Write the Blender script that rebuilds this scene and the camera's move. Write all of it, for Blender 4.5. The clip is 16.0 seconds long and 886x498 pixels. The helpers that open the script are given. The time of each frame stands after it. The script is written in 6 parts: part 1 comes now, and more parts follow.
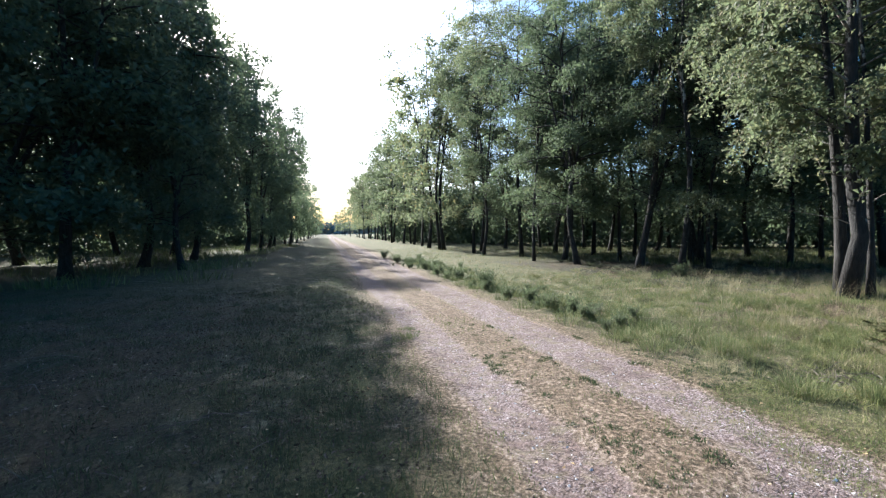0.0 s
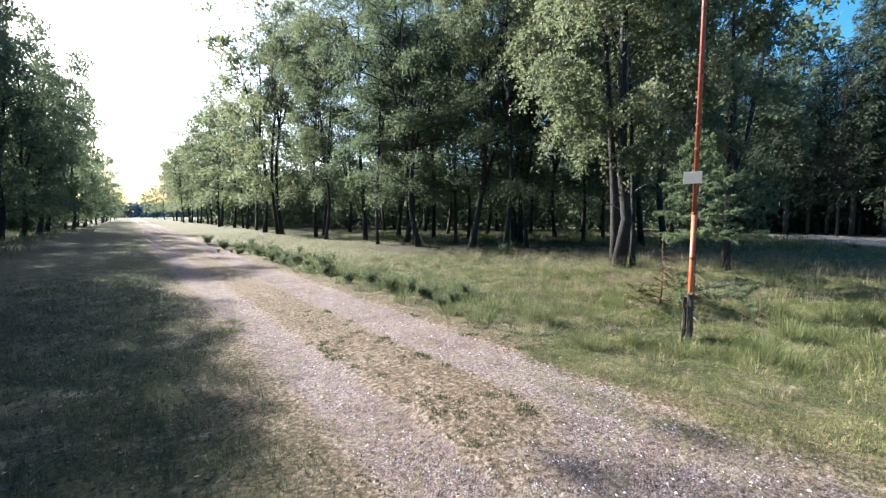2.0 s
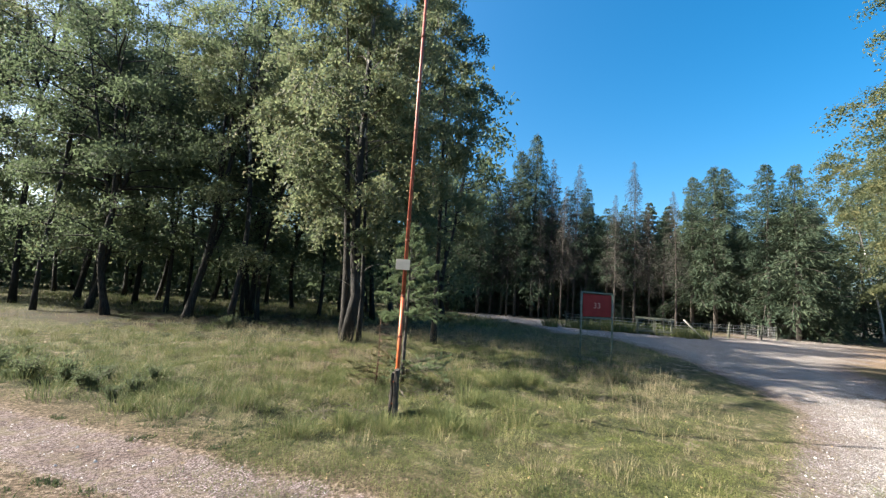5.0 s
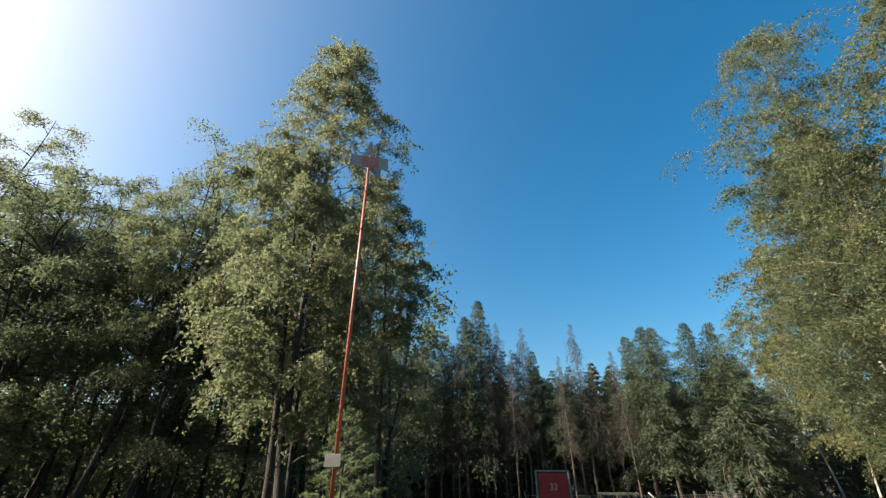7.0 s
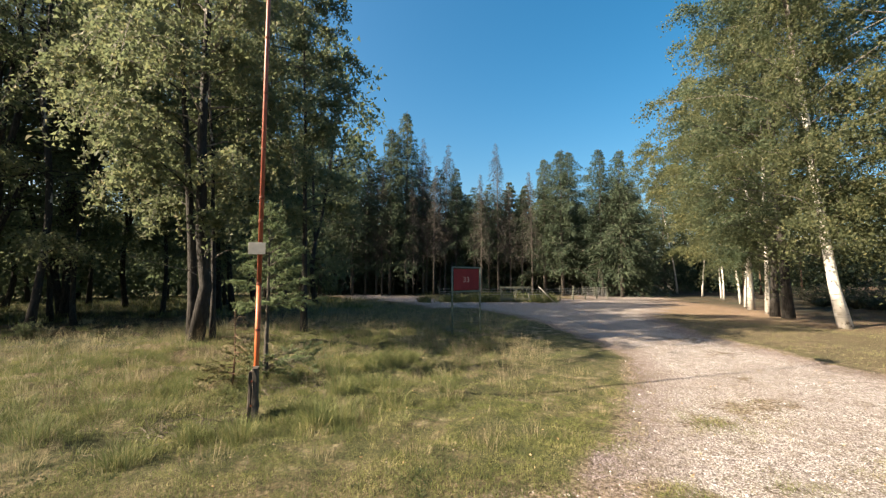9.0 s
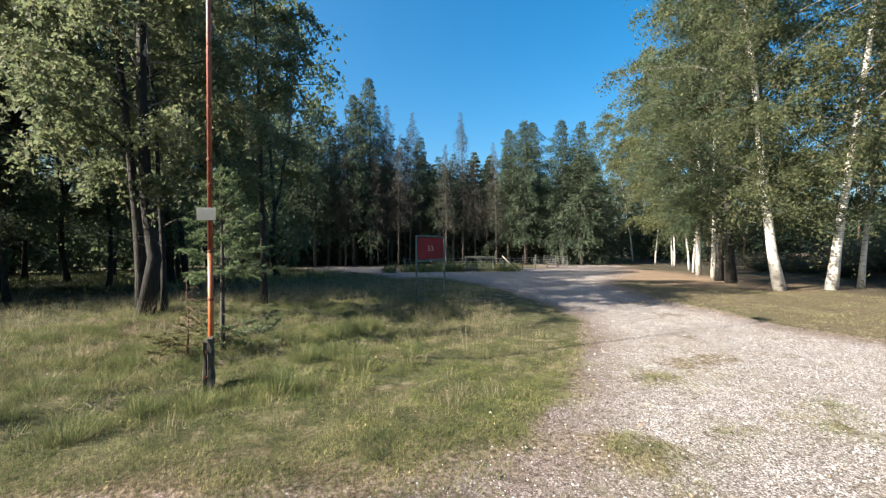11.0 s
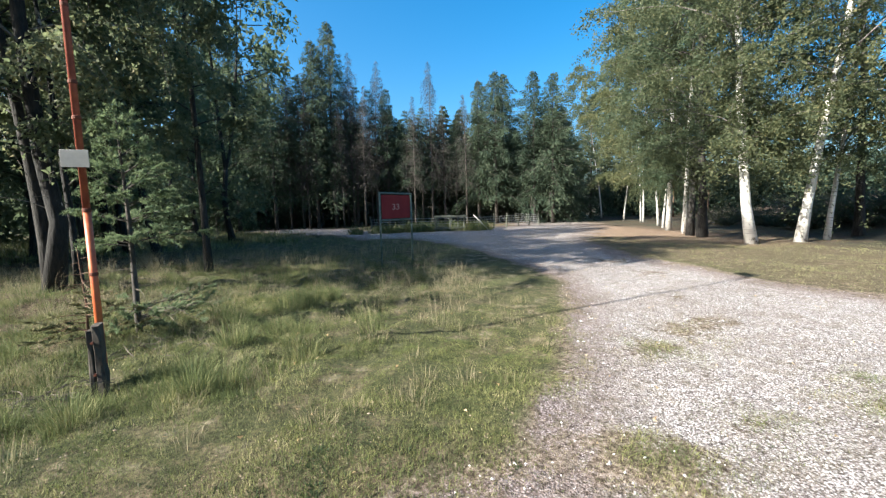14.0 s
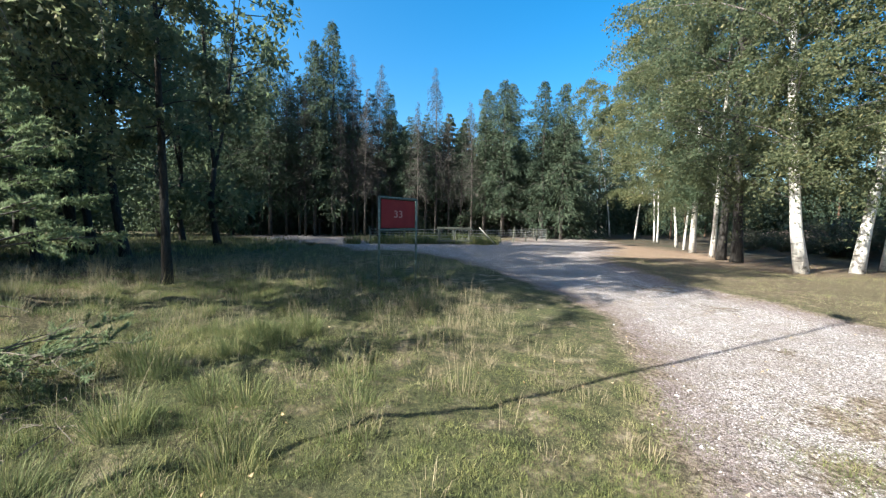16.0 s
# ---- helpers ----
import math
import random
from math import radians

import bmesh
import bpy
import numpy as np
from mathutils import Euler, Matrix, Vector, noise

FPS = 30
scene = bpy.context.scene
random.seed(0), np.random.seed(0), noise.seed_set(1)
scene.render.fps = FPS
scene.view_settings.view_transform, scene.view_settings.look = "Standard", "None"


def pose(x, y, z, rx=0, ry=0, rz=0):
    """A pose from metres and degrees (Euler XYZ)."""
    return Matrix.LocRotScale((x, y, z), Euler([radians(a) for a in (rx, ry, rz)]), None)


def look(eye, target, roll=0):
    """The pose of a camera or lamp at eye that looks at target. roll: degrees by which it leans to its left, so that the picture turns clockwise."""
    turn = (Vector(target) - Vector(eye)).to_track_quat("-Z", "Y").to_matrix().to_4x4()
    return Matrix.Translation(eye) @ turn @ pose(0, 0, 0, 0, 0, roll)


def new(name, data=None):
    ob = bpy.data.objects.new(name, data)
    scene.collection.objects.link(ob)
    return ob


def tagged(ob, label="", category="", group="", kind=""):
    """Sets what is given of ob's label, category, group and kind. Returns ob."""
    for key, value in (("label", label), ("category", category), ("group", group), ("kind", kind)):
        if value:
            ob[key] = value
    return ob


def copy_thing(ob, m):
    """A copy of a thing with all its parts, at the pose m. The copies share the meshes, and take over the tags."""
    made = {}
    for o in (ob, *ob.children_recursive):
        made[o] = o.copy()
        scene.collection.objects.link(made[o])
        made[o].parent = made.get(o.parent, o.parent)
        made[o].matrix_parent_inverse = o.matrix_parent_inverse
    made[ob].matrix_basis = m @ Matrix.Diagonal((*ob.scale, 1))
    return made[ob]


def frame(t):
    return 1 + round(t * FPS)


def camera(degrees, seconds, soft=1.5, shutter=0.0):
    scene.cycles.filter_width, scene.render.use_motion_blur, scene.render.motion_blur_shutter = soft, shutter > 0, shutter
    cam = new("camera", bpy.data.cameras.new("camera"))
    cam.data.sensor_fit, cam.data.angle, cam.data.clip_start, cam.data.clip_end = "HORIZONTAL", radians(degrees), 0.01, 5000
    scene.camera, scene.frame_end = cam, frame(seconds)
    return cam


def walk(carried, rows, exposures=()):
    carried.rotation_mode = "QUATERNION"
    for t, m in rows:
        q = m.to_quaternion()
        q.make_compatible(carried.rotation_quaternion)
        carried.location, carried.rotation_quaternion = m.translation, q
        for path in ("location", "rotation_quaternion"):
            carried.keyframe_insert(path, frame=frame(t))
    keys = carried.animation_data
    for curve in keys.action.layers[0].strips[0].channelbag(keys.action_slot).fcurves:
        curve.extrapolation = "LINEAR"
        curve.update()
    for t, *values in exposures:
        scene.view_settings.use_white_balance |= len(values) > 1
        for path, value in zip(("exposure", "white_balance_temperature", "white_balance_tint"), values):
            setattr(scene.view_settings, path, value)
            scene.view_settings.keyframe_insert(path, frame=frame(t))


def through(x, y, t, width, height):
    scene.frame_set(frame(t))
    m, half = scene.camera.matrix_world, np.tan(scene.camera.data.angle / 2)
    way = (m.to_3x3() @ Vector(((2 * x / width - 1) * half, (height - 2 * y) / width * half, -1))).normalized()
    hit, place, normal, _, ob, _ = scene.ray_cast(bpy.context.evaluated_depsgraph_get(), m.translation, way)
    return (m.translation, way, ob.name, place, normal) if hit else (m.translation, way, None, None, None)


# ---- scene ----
cam = camera(94.8, 16.0, 1.3)
PATH = [
    (0, (0.185, 0.137, 1.679), (0.737, 2.057, 1.593), -0.7),
    (0.5, (0.209, 0.164, 1.663), (0.853, 2.055, 1.565), -1.0),
    (1, (0.261, 0.191, 1.646), (1.084, 2.01, 1.523), -0.2),
    (1.5, (0.316, 0.199, 1.636), (1.318, 1.924, 1.492), -0.8),
    (2, (0.375, 0.224, 1.617), (1.587, 1.806, 1.448), -0.2),
    (2.5, (0.439, 0.224, 1.613), (1.827, 1.656, 1.462), 0.1),
    (3, (0.494, 0.233, 1.614), (2.073, 1.456, 1.501), 0.9),
    (3.5, (0.594, 0.25, 1.608), (2.328, 1.237, 1.476), 0.8),
    (3.7, (0.606, 0.253, 1.614), (2.385, 1.16, 1.496), 0.7),
    (5.8, (0.632, -0.094, 1.734), (2.514, 0.403, 2.191), 1.8),
    (6, (0.577, -0.12, 1.747), (2.427, 0.392, 2.309), 0.7),
    (6.5, (0.523, -0.101, 1.801), (2.294, 0.347, 2.615), -1.2),
    (7, (0.491, -0.104, 1.864), (2.203, 0.227, 2.844), -0.2),
    (7.5, (0.615, -0.029, 1.849), (2.387, 0.213, 2.745), 0.7),
    (8, (0.749, 0.033, 1.801), (2.648, 0.123, 2.423), -0.6),
    (8.5, (0.884, 0.077, 1.734), (2.85, 0.129, 2.096), -0.9),
    (9, (0.917, 0.047, 1.701), (2.912, 0.06, 1.842), 0.1),
    (9.5, (0.91, 0.009, 1.685), (2.909, -0.016, 1.766), -0.6),
    (9.7, (0.92, 0.0, 1.66), (2.918, -0.061, 1.74), -0.8),
    (11.8, (1.038, 0.009, 1.629), (3.03, -0.167, 1.609), -0.1),
    (12, (1.062, 0.022, 1.628), (3.054, -0.155, 1.607), -0.0),
    (12.5, (1.153, -0.029, 1.619), (3.139, -0.257, 1.589), -0.6),
    (13, (1.326, -0.114, 1.595), (3.312, -0.304, 1.465), 0.4),
    (13.5, (1.605, -0.137, 1.553), (3.588, -0.383, 1.455), -0.3),
    (14, (2.0, -0.178, 1.557), (3.969, -0.472, 1.36), -1.4),
    (14.5, (2.407, -0.244, 1.542), (4.39, -0.42, 1.352), 1.0),
    (15, (2.894, -0.177, 1.527), (4.873, -0.311, 1.274), -1.4),
    (15.5, (3.39, -0.233, 1.514), (5.365, -0.413, 1.257), 1.1),
    (16, (3.943, -0.191, 1.515), (5.915, -0.493, 1.375), 0.9),
]
EXPOSURES = [(0.0, 2.0, 5800, 8), (2.0, 2.2, 6000, 8), (3.5, 2.25, 6000, 8), (6.0, 1.8, 7150, 7), (7.5, 1.75, 7800, 11), (8.5, 1.85, 8200, 12), (9.5, 1.85, 7800, 11), (12.0, 1.85, 6350, 6), (16.0, 2.03, 6200, 6)]
walk(cam, [(t, look(eye, target, roll)) for t, eye, target, roll in PATH], EXPOSURES)

SUN_AZ, SUN_EL = radians(18.2), radians(33.4)   # left of +y, above the horizon
sun_way = Vector((-math.sin(SUN_AZ) * math.cos(SUN_EL), math.cos(SUN_AZ) * math.cos(SUN_EL), math.sin(SUN_EL)))

# ---- sky and sun ----
world = bpy.data.worlds.new("sky")
scene.world = world
world.use_nodes = True
wt = world.node_tree
wt.nodes.clear()
sky = wt.nodes.new("ShaderNodeTexSky")
sky.sky_type = "NISHITA"
sky.sun_disc = False
sky.sun_elevation, sky.sun_rotation = SUN_EL, -SUN_AZ
sky.air_density, sky.dust_density, sky.ozone_density = 1.0, 3.4, 3.0
wbg = wt.nodes.new("ShaderNodeBackground")
wbg.inputs["Strength"].default_value = 0.076
wout = wt.nodes.new("ShaderNodeOutputWorld")
rich = wt.nodes.new("ShaderNodeHueSaturation")   # the clear deep blue of a dry autumn day
rich.inputs["Saturation"].default_value, rich.inputs["Hue"].default_value = 1.45, 0.492
wt.links.new(sky.outputs[0], rich.inputs["Color"])
wt.links.new(rich.outputs[0], wbg.inputs[0])
wt.links.new(wbg.outputs[0], wout.inputs[0])

sun = new("sun", bpy.data.lights.new("sun", "SUN"))
sun.data.energy, sun.data.angle, sun.data.color = 4.6, radians(0.6), (1.0, 0.93, 0.82)
sun.matrix_world = look(sun_way * 200, (0, 0, 0))


# ---- materials ----
def mat(name):
    m = bpy.data.materials.new(name)
    m.use_nodes = True
    nt = m.node_tree
    nt.nodes.clear()
    out = nt.nodes.new("ShaderNodeOutputMaterial")

    def n(kind, **kw):
        node = nt.nodes.new("ShaderNode" + kind)
        for k, v in kw.items():
            if k == "op":
                node.operation = v
            elif k == "dt":
                node.data_type = v
            elif k == "blend":
                node.blend_type = v
            elif k == "attr":
                node.attribute_name = v
        return node

    def put(a, b):
        nt.links.new(a, b)
    return m, nt, out, n, put


def noise_node(n, put, vec, scale, detail=3.0, rough=0.55):
    k = n("TexNoise")
    k.inputs["Scale"].default_value, k.inputs["Detail"].default_value, k.inputs["Roughness"].default_value = scale, detail, rough
    if vec is not None:
        put(vec, k.inputs["Vector"])
    return k.outputs[0]


def ramp(n, put, fac, stops):
    r = n("ValToRGB")
    el = r.color_ramp.elements
    while len(el) < len(stops):
        el.new(0.5)
    for e, (p, c) in zip(el, stops):
        e.position, e.color = p, (*c, 1) if len(c) == 3 else c
    put(fac, r.inputs[0])
    return r.outputs[0]


def mixc(n, put, fac, a, b, blend="MIX"):
    k = n("Mix", dt="RGBA", blend=blend)
    for s, v in ((0, fac), (6, a), (7, b)):
        if hasattr(v, "is_linked"):
            put(v, k.inputs[s])
        else:
            k.inputs[s].default_value = v if s == 0 else (*v, 1)
    return k.outputs[2]


def maths(n, put, op, a, b=0.0, c=None):
    k = n("Math", op=op)
    for s, v in enumerate((a, b) if c is None else (a, b, c)):
        if hasattr(v, "is_linked"):
            put(v, k.inputs[s])
        else:
            k.inputs[s].default_value = v
    return k.outputs[0]


def leaf_mat(name, stops, shine=0.25, through=0.50, rough=0.64, patchy=0.0):
    """Thin leaves: colour by leaf and by tree, light passes through."""
    m, nt, out, n, put = mat(name)
    geo, info = n("NewGeometry"), n("ObjectInfo")
    both = maths(n, put, "MULTIPLY_ADD", info.outputs["Random"], 0.35, maths(n, put, "MULTIPLY", geo.outputs["Random Per Island"], 0.65))
    if patchy:
        spots = ramp(n, put, noise_node(n, put, geo.outputs["Position"], 2.2, 6.0, 0.72), [(0.38, (0, 0, 0)), (0.62, (1, 1, 1))])
        both = maths(n, put, "MULTIPLY_ADD", spots, patchy, maths(n, put, "MULTIPLY", both, 1 - patchy))
    col = ramp(n, put, both, stops)
    p = n("BsdfPrincipled")
    put(col, p.inputs["Base Color"])
    p.inputs["Roughness"].default_value = rough
    p.inputs["Specular IOR Level"].default_value = shine
    t = n("BsdfTranslucent")
    put(mixc(n, put, 0.5, col, (0.185, 0.235, 0.125)), t.inputs[0])
    s = n("MixShader")
    s.inputs[0].default_value = through
    put(p.outputs[0], s.inputs[1])
    put(t.outputs[0], s.inputs[2])
    put(s.outputs[0], out.inputs[0])
    return m


def bark_mat(name, a, b, crack, scale=9.0):
    """Rough furrowed bark."""
    m, nt, out, n, put = mat(name)
    tc, mp = n("TexCoord"), n("Mapping")
    put(tc.outputs["Object"], mp.inputs[0])
    mp.inputs["Scale"].default_value = (1, 1, 0.22)
    fine = noise_node(n, put, mp.outputs[0], scale * 2.2, 5.0, 0.65)
    big = noise_node(n, put, tc.outputs["Object"], 1.3, 2.0)
    col = mixc(n, put, big, a, b)
    furrow = ramp(n, put, fine, [(0.38, (0, 0, 0)), (0.62, (1, 1, 1))])
    col = mixc(n, put, furrow, crack, col)
    p = n("BsdfPrincipled")
    put(col, p.inputs["Base Color"])
    p.inputs["Roughness"].default_value = 0.9
    bump = n("Bump")
    bump.inputs["Strength"].default_value, bump.inputs["Distance"].default_value = 0.9, 0.03
    put(fine, bump.inputs["Height"])
    put(bump.outputs[0], p.inputs["Normal"])
    put(p.outputs[0], out.inputs[0])
    return m


def birch_bark_mat(name, base_h, white=(0.72, 0.70, 0.66)):
    """White peeling bark with dark bands and scars; below base_h it turns black and cracked."""
    m, nt, out, n, put = mat(name)
    tc, mp = n("TexCoord"), n("Mapping")
    put(tc.outputs["Object"], mp.inputs[0])
    mp.inputs["Scale"].default_value = (1.2, 1.2, 9.0)
    band = noise_node(n, put, mp.outputs[0], 1.6, 4.0, 0.7)
    scars = noise_node(n, put, tc.outputs["Object"], 4.6, 4.0, 0.65)
    sep = n("SeparateXYZ")
    put(tc.outputs["Object"], sep.inputs[0])
    line = ramp(n, put, band, [(0.56, (0, 0, 0)), (0.64, (1, 1, 1))])
    scar = ramp(n, put, scars, [(0.67, (0, 0, 0)), (0.72, (1, 1, 1))])
    tone = mixc(n, put, noise_node(n, put, tc.outputs["Object"], 1.1), white, (0.50, 0.46, 0.41))
    col = mixc(n, put, maths(n, put, "MULTIPLY", line, 0.7), tone, (0.09, 0.08, 0.075))
    col = mixc(n, put, scar, col, (0.04, 0.036, 0.033))
    edge = maths(n, put, "MULTIPLY_ADD", scars, 2.2, -1.1)
    low = maths(n, put, "SUBTRACT", base_h, maths(n, put, "ADD", sep.outputs["Z"], edge))
    lowm = n("Clamp")
    put(maths(n, put, "MULTIPLY", low, 2.5), lowm.inputs[0])
    mp2 = n("Mapping")
    put(tc.outputs["Object"], mp2.inputs[0])
    mp2.inputs["Scale"].default_value = (1, 1, 0.3)
    crack = noise_node(n, put, mp2.outputs[0], 20.0, 4.0, 0.6)
    dark = ramp(n, put, crack, [(0.35, (0.015, 0.013, 0.012)), (0.7, (0.12, 0.10, 0.085))])
    col = mixc(n, put, lowm.outputs[0], col, dark)
    p = n("BsdfPrincipled")
    put(col, p.inputs["Base Color"])
    p.inputs["Roughness"].default_value = 0.75
    bump = n("Bump")
    bump.inputs["Strength"].default_value, bump.inputs["Distance"].default_value = 0.6, 0.02
    put(crack, bump.inputs["Height"])
    put(bump.outputs[0], p.inputs["Normal"])
    put(p.outputs[0], out.inputs[0])
    return m


def old_birch_mat():
    """Old birch: black furrowed bark with torn upright strips of dull white, more of it higher up."""
    m, nt, out, n, put = mat("old_birch_bark")
    tc, mp, mp2, sep = n("TexCoord"), n("Mapping"), n("Mapping"), n("SeparateXYZ")
    for k, sc in ((mp, (1, 1, 0.22)), (mp2, (1, 1, 0.5))):
        put(tc.outputs["Object"], k.inputs[0])
        k.inputs["Scale"].default_value = sc
    put(tc.outputs["Object"], sep.inputs[0])
    fine = noise_node(n, put, mp.outputs[0], 24.0, 5.0, 0.65)
    strip = noise_node(n, put, mp2.outputs[0], 4.2, 4.0, 0.6)
    up = maths(n, put, "MULTIPLY", sep.outputs["Z"], 0.022)
    keep = ramp(n, put, maths(n, put, "ADD", strip, maths(n, put, "MINIMUM", up, 0.13)), [(0.69, (0, 0, 0)), (0.74, (1, 1, 1))])
    dark = ramp(n, put, fine, [(0.40, (0.007, 0.006, 0.006)), (0.66, (0.027, 0.024, 0.022))])
    pale = mixc(n, put, fine, (0.28, 0.26, 0.235), (0.50, 0.48, 0.45))
    p = n("BsdfPrincipled")
    put(mixc(n, put, keep, dark, pale), p.inputs["Base Color"])
    p.inputs["Roughness"].default_value = 0.85
    bump = n("Bump")
    bump.inputs["Strength"].default_value, bump.inputs["Distance"].default_value = 0.9, 0.03
    put(fine, bump.inputs["Height"])
    put(bump.outputs[0], p.inputs["Normal"])
    put(p.outputs[0], out.inputs[0])
    return m


def paint_mat(name, a, b, rough=0.6, scale=14.0, metal=0.0, bump_d=0.002, lo=0.4, hi=0.65):
    """Weathered paint, timber or metal: two tones broken up by noise."""
    m, nt, out, n, put = mat(name)
    tc = n("TexCoord")
    f = noise_node(n, put, tc.outputs["Object"], scale, 5.0, 0.65)
    g = noise_node(n, put, tc.outputs["Object"], scale * 5, 3.0, 0.6)
    fac = ramp(n, put, f, [(lo, (0, 0, 0)), (hi, (1, 1, 1))])
    col = mixc(n, put, fac, a, b)
    col = mixc(n, put, maths(n, put, "MULTIPLY", g, 0.35), col, tuple(c * 0.5 for c in a))
    p = n("BsdfPrincipled")
    put(col, p.inputs["Base Color"])
    p.inputs["Roughness"].default_value, p.inputs["Metallic"].default_value = rough, metal
    bump = n("Bump")
    bump.inputs["Strength"].default_value, bump.inputs["Distance"].default_value = 0.6, bump_d
    put(g, bump.inputs["Height"])
    put(bump.outputs[0], p.inputs["Normal"])
    put(p.outputs[0], out.inputs[0])
    return m


def ground_mat():
    """Gravel, mown grass, dry grass and leaf litter, laid out by the sheet's own masks."""
    m, nt, out, n, put = mat("ground")
    geo = n("NewGeometry")
    pos = geo.outputs["Position"]

    def mask(name):
        a = n("Attribute", attr=name)
        return a.outputs["Fac"]
    n_big = noise_node(n, put, pos, 0.55, 4.0, 0.6)
    n_mid = noise_node(n, put, pos, 3.1, 5.0, 0.65)
    n_fine = noise_node(n, put, pos, 24.0, 6.0, 0.78)
    n_hair = noise_node(n, put, pos, 110.0, 3.0, 0.7)
    # grass
    turf = ramp(n, put, n_mid, [(0.34, (0.034, 0.040, 0.018)), (0.48, (0.075, 0.075, 0.036)), (0.58, (0.15, 0.122, 0.076)), (0.68, (0.29, 0.245, 0.175))])
    turf = mixc(n, put, ramp(n, put, n_big, [(0.42, (0, 0, 0)), (0.62, (1, 1, 1))]), turf, mixc(n, put, n_fine, (0.040, 0.055, 0.020), (0.115, 0.112, 0.052)))
    turf = mixc(n, put, 0.8, turf, ramp(n, put, n_fine, [(0.37, (0.25, 0.25, 0.25)), (0.5, (0.9, 0.9, 0.9)), (0.63, (1.6, 1.5, 1.4))]), "MULTIPLY")
    # dry straw and moss under the far edge
    dry = ramp(n, put, n_fine, [(0.36, (0.026, 0.020, 0.013)), (0.45, (0.088, 0.066, 0.043)), (0.53, (0.165, 0.112, 0.078)), (0.64, (0.34, 0.26, 0.195))])
    col = mixc(n, put, mask("dry"), turf, dry)
    # leaf litter under the trees, darkened in colour to carry their shade
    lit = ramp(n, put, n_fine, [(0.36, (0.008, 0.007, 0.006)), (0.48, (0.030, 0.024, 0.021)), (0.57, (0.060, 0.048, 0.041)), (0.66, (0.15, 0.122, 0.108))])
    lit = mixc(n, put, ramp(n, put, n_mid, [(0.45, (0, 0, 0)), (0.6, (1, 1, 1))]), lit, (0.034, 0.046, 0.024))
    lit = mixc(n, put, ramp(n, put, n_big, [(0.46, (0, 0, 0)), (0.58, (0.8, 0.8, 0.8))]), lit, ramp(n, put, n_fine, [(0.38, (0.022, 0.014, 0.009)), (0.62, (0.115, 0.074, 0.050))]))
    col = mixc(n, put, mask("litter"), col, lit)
    sand = ramp(n, put, n_fine, [(0.36, (0.12, 0.072, 0.050)), (0.5, (0.31, 0.205, 0.145)), (0.64, (0.50, 0.38, 0.30))])
    col = mixc(n, put, maths(n, put, "MULTIPLY", mask("sand"), maths(n, put, "MULTIPLY_ADD", n_big, 1.4, 0.1)), col, sand)
    # gravel: stones of two sizes
    v1, v2 = n("TexVoronoi"), n("TexVoronoi")
    for v, s in ((v1, 70.0), (v2, 150.0)):
        put(pos, v.inputs["Vector"])
        v.inputs["Scale"].default_value = s
    sep = n("SeparateColor")
    put(v1.outputs["Color"], sep.inputs[0])
    stone = ramp(n, put, sep.outputs[0], [(0.0, (0.17, 0.155, 0.155)), (0.3, (0.43, 0.405, 0.41)), (0.62, (0.66, 0.635, 0.64)), (1.0, (0.90, 0.885, 0.89))])
    grit = ramp(n, put, v2.outputs["Distance"], [(0.2, (1.08, 1.07, 1.06)), (0.8, (0.62, 0.58, 0.55))])
    stone = mixc(n, put, 0.8, stone, grit, "MULTIPLY")
    stone = mixc(n, put, 0.75, stone, ramp(n, put, n_fine, [(0.37, (0.42, 0.37, 0.34)), (0.47, (1.0, 1.0, 1.0)), (0.64, (1.25, 1.25, 1.25))]), "MULTIPLY")
    gap = ramp(n, put, v1.outputs["Distance"], [(0.36, (1.1, 1.1, 1.1)), (0.62, (0.42, 0.38, 0.35))])
    stone = mixc(n, put, 1.0, stone, gap, "MULTIPLY")
    soil = ramp(n, put, n_fine, [(0.38, (0.06, 0.047, 0.038)), (0.62, (0.34, 0.275, 0.235))])
    worn = ramp(n, put, maths(n, put, "MULTIPLY_ADD", n_big, 0.6, maths(n, put, "MULTIPLY", n_mid, 0.55)), [(0.46, (0, 0, 0)), (0.66, (1, 1, 1))])
    pale = n("Attribute", attr="pale")
    grav = mixc(n, put, maths(n, put, "MAXIMUM", maths(n, put, "MULTIPLY_ADD", worn, 0.70, 0.08), maths(n, put, "MULTIPLY", pale.outputs["Fac"], maths(n, put, "MULTIPLY_ADD", worn, 0.45, 0.56))), soil, stone)
    grav = mixc(n, put, pale.outputs["Fac"], mixc(n, put, 1.0, grav, (0.68, 0.605, 0.625), "MULTIPLY"), grav)
    edge = maths(n, put, "ADD", mask("gravel"), maths(n, put, "MULTIPLY_ADD", n_mid, 1.1, maths(n, put, "MULTIPLY_ADD", n_fine, 0.9, -1.0)))
    gm = ramp(n, put, edge, [(0.42, (0, 0, 0)), (0.58, (1, 1, 1))])
    rim = ramp(n, put, maths(n, put, "MULTIPLY_ADD", n_mid, 0.5, mask("gravel")), [(0.40, (0, 0, 0)), (0.64, (0.85, 0.85, 0.85))])
    crumb = ramp(n, put, n_fine, [(0.37, (0.042, 0.030, 0.023)), (0.46, (0.120, 0.089, 0.066)), (0.54, (0.25, 0.190, 0.148)), (0.64, (0.48, 0.405, 0.345))])
    col = mixc(n, put, rim, col, crumb)
    blot = ramp(n, put, noise_node(n, put, pos, 4.4, 6.0, 0.75), [(0.48, (0, 0, 0)), (0.60, (1, 1, 1))])
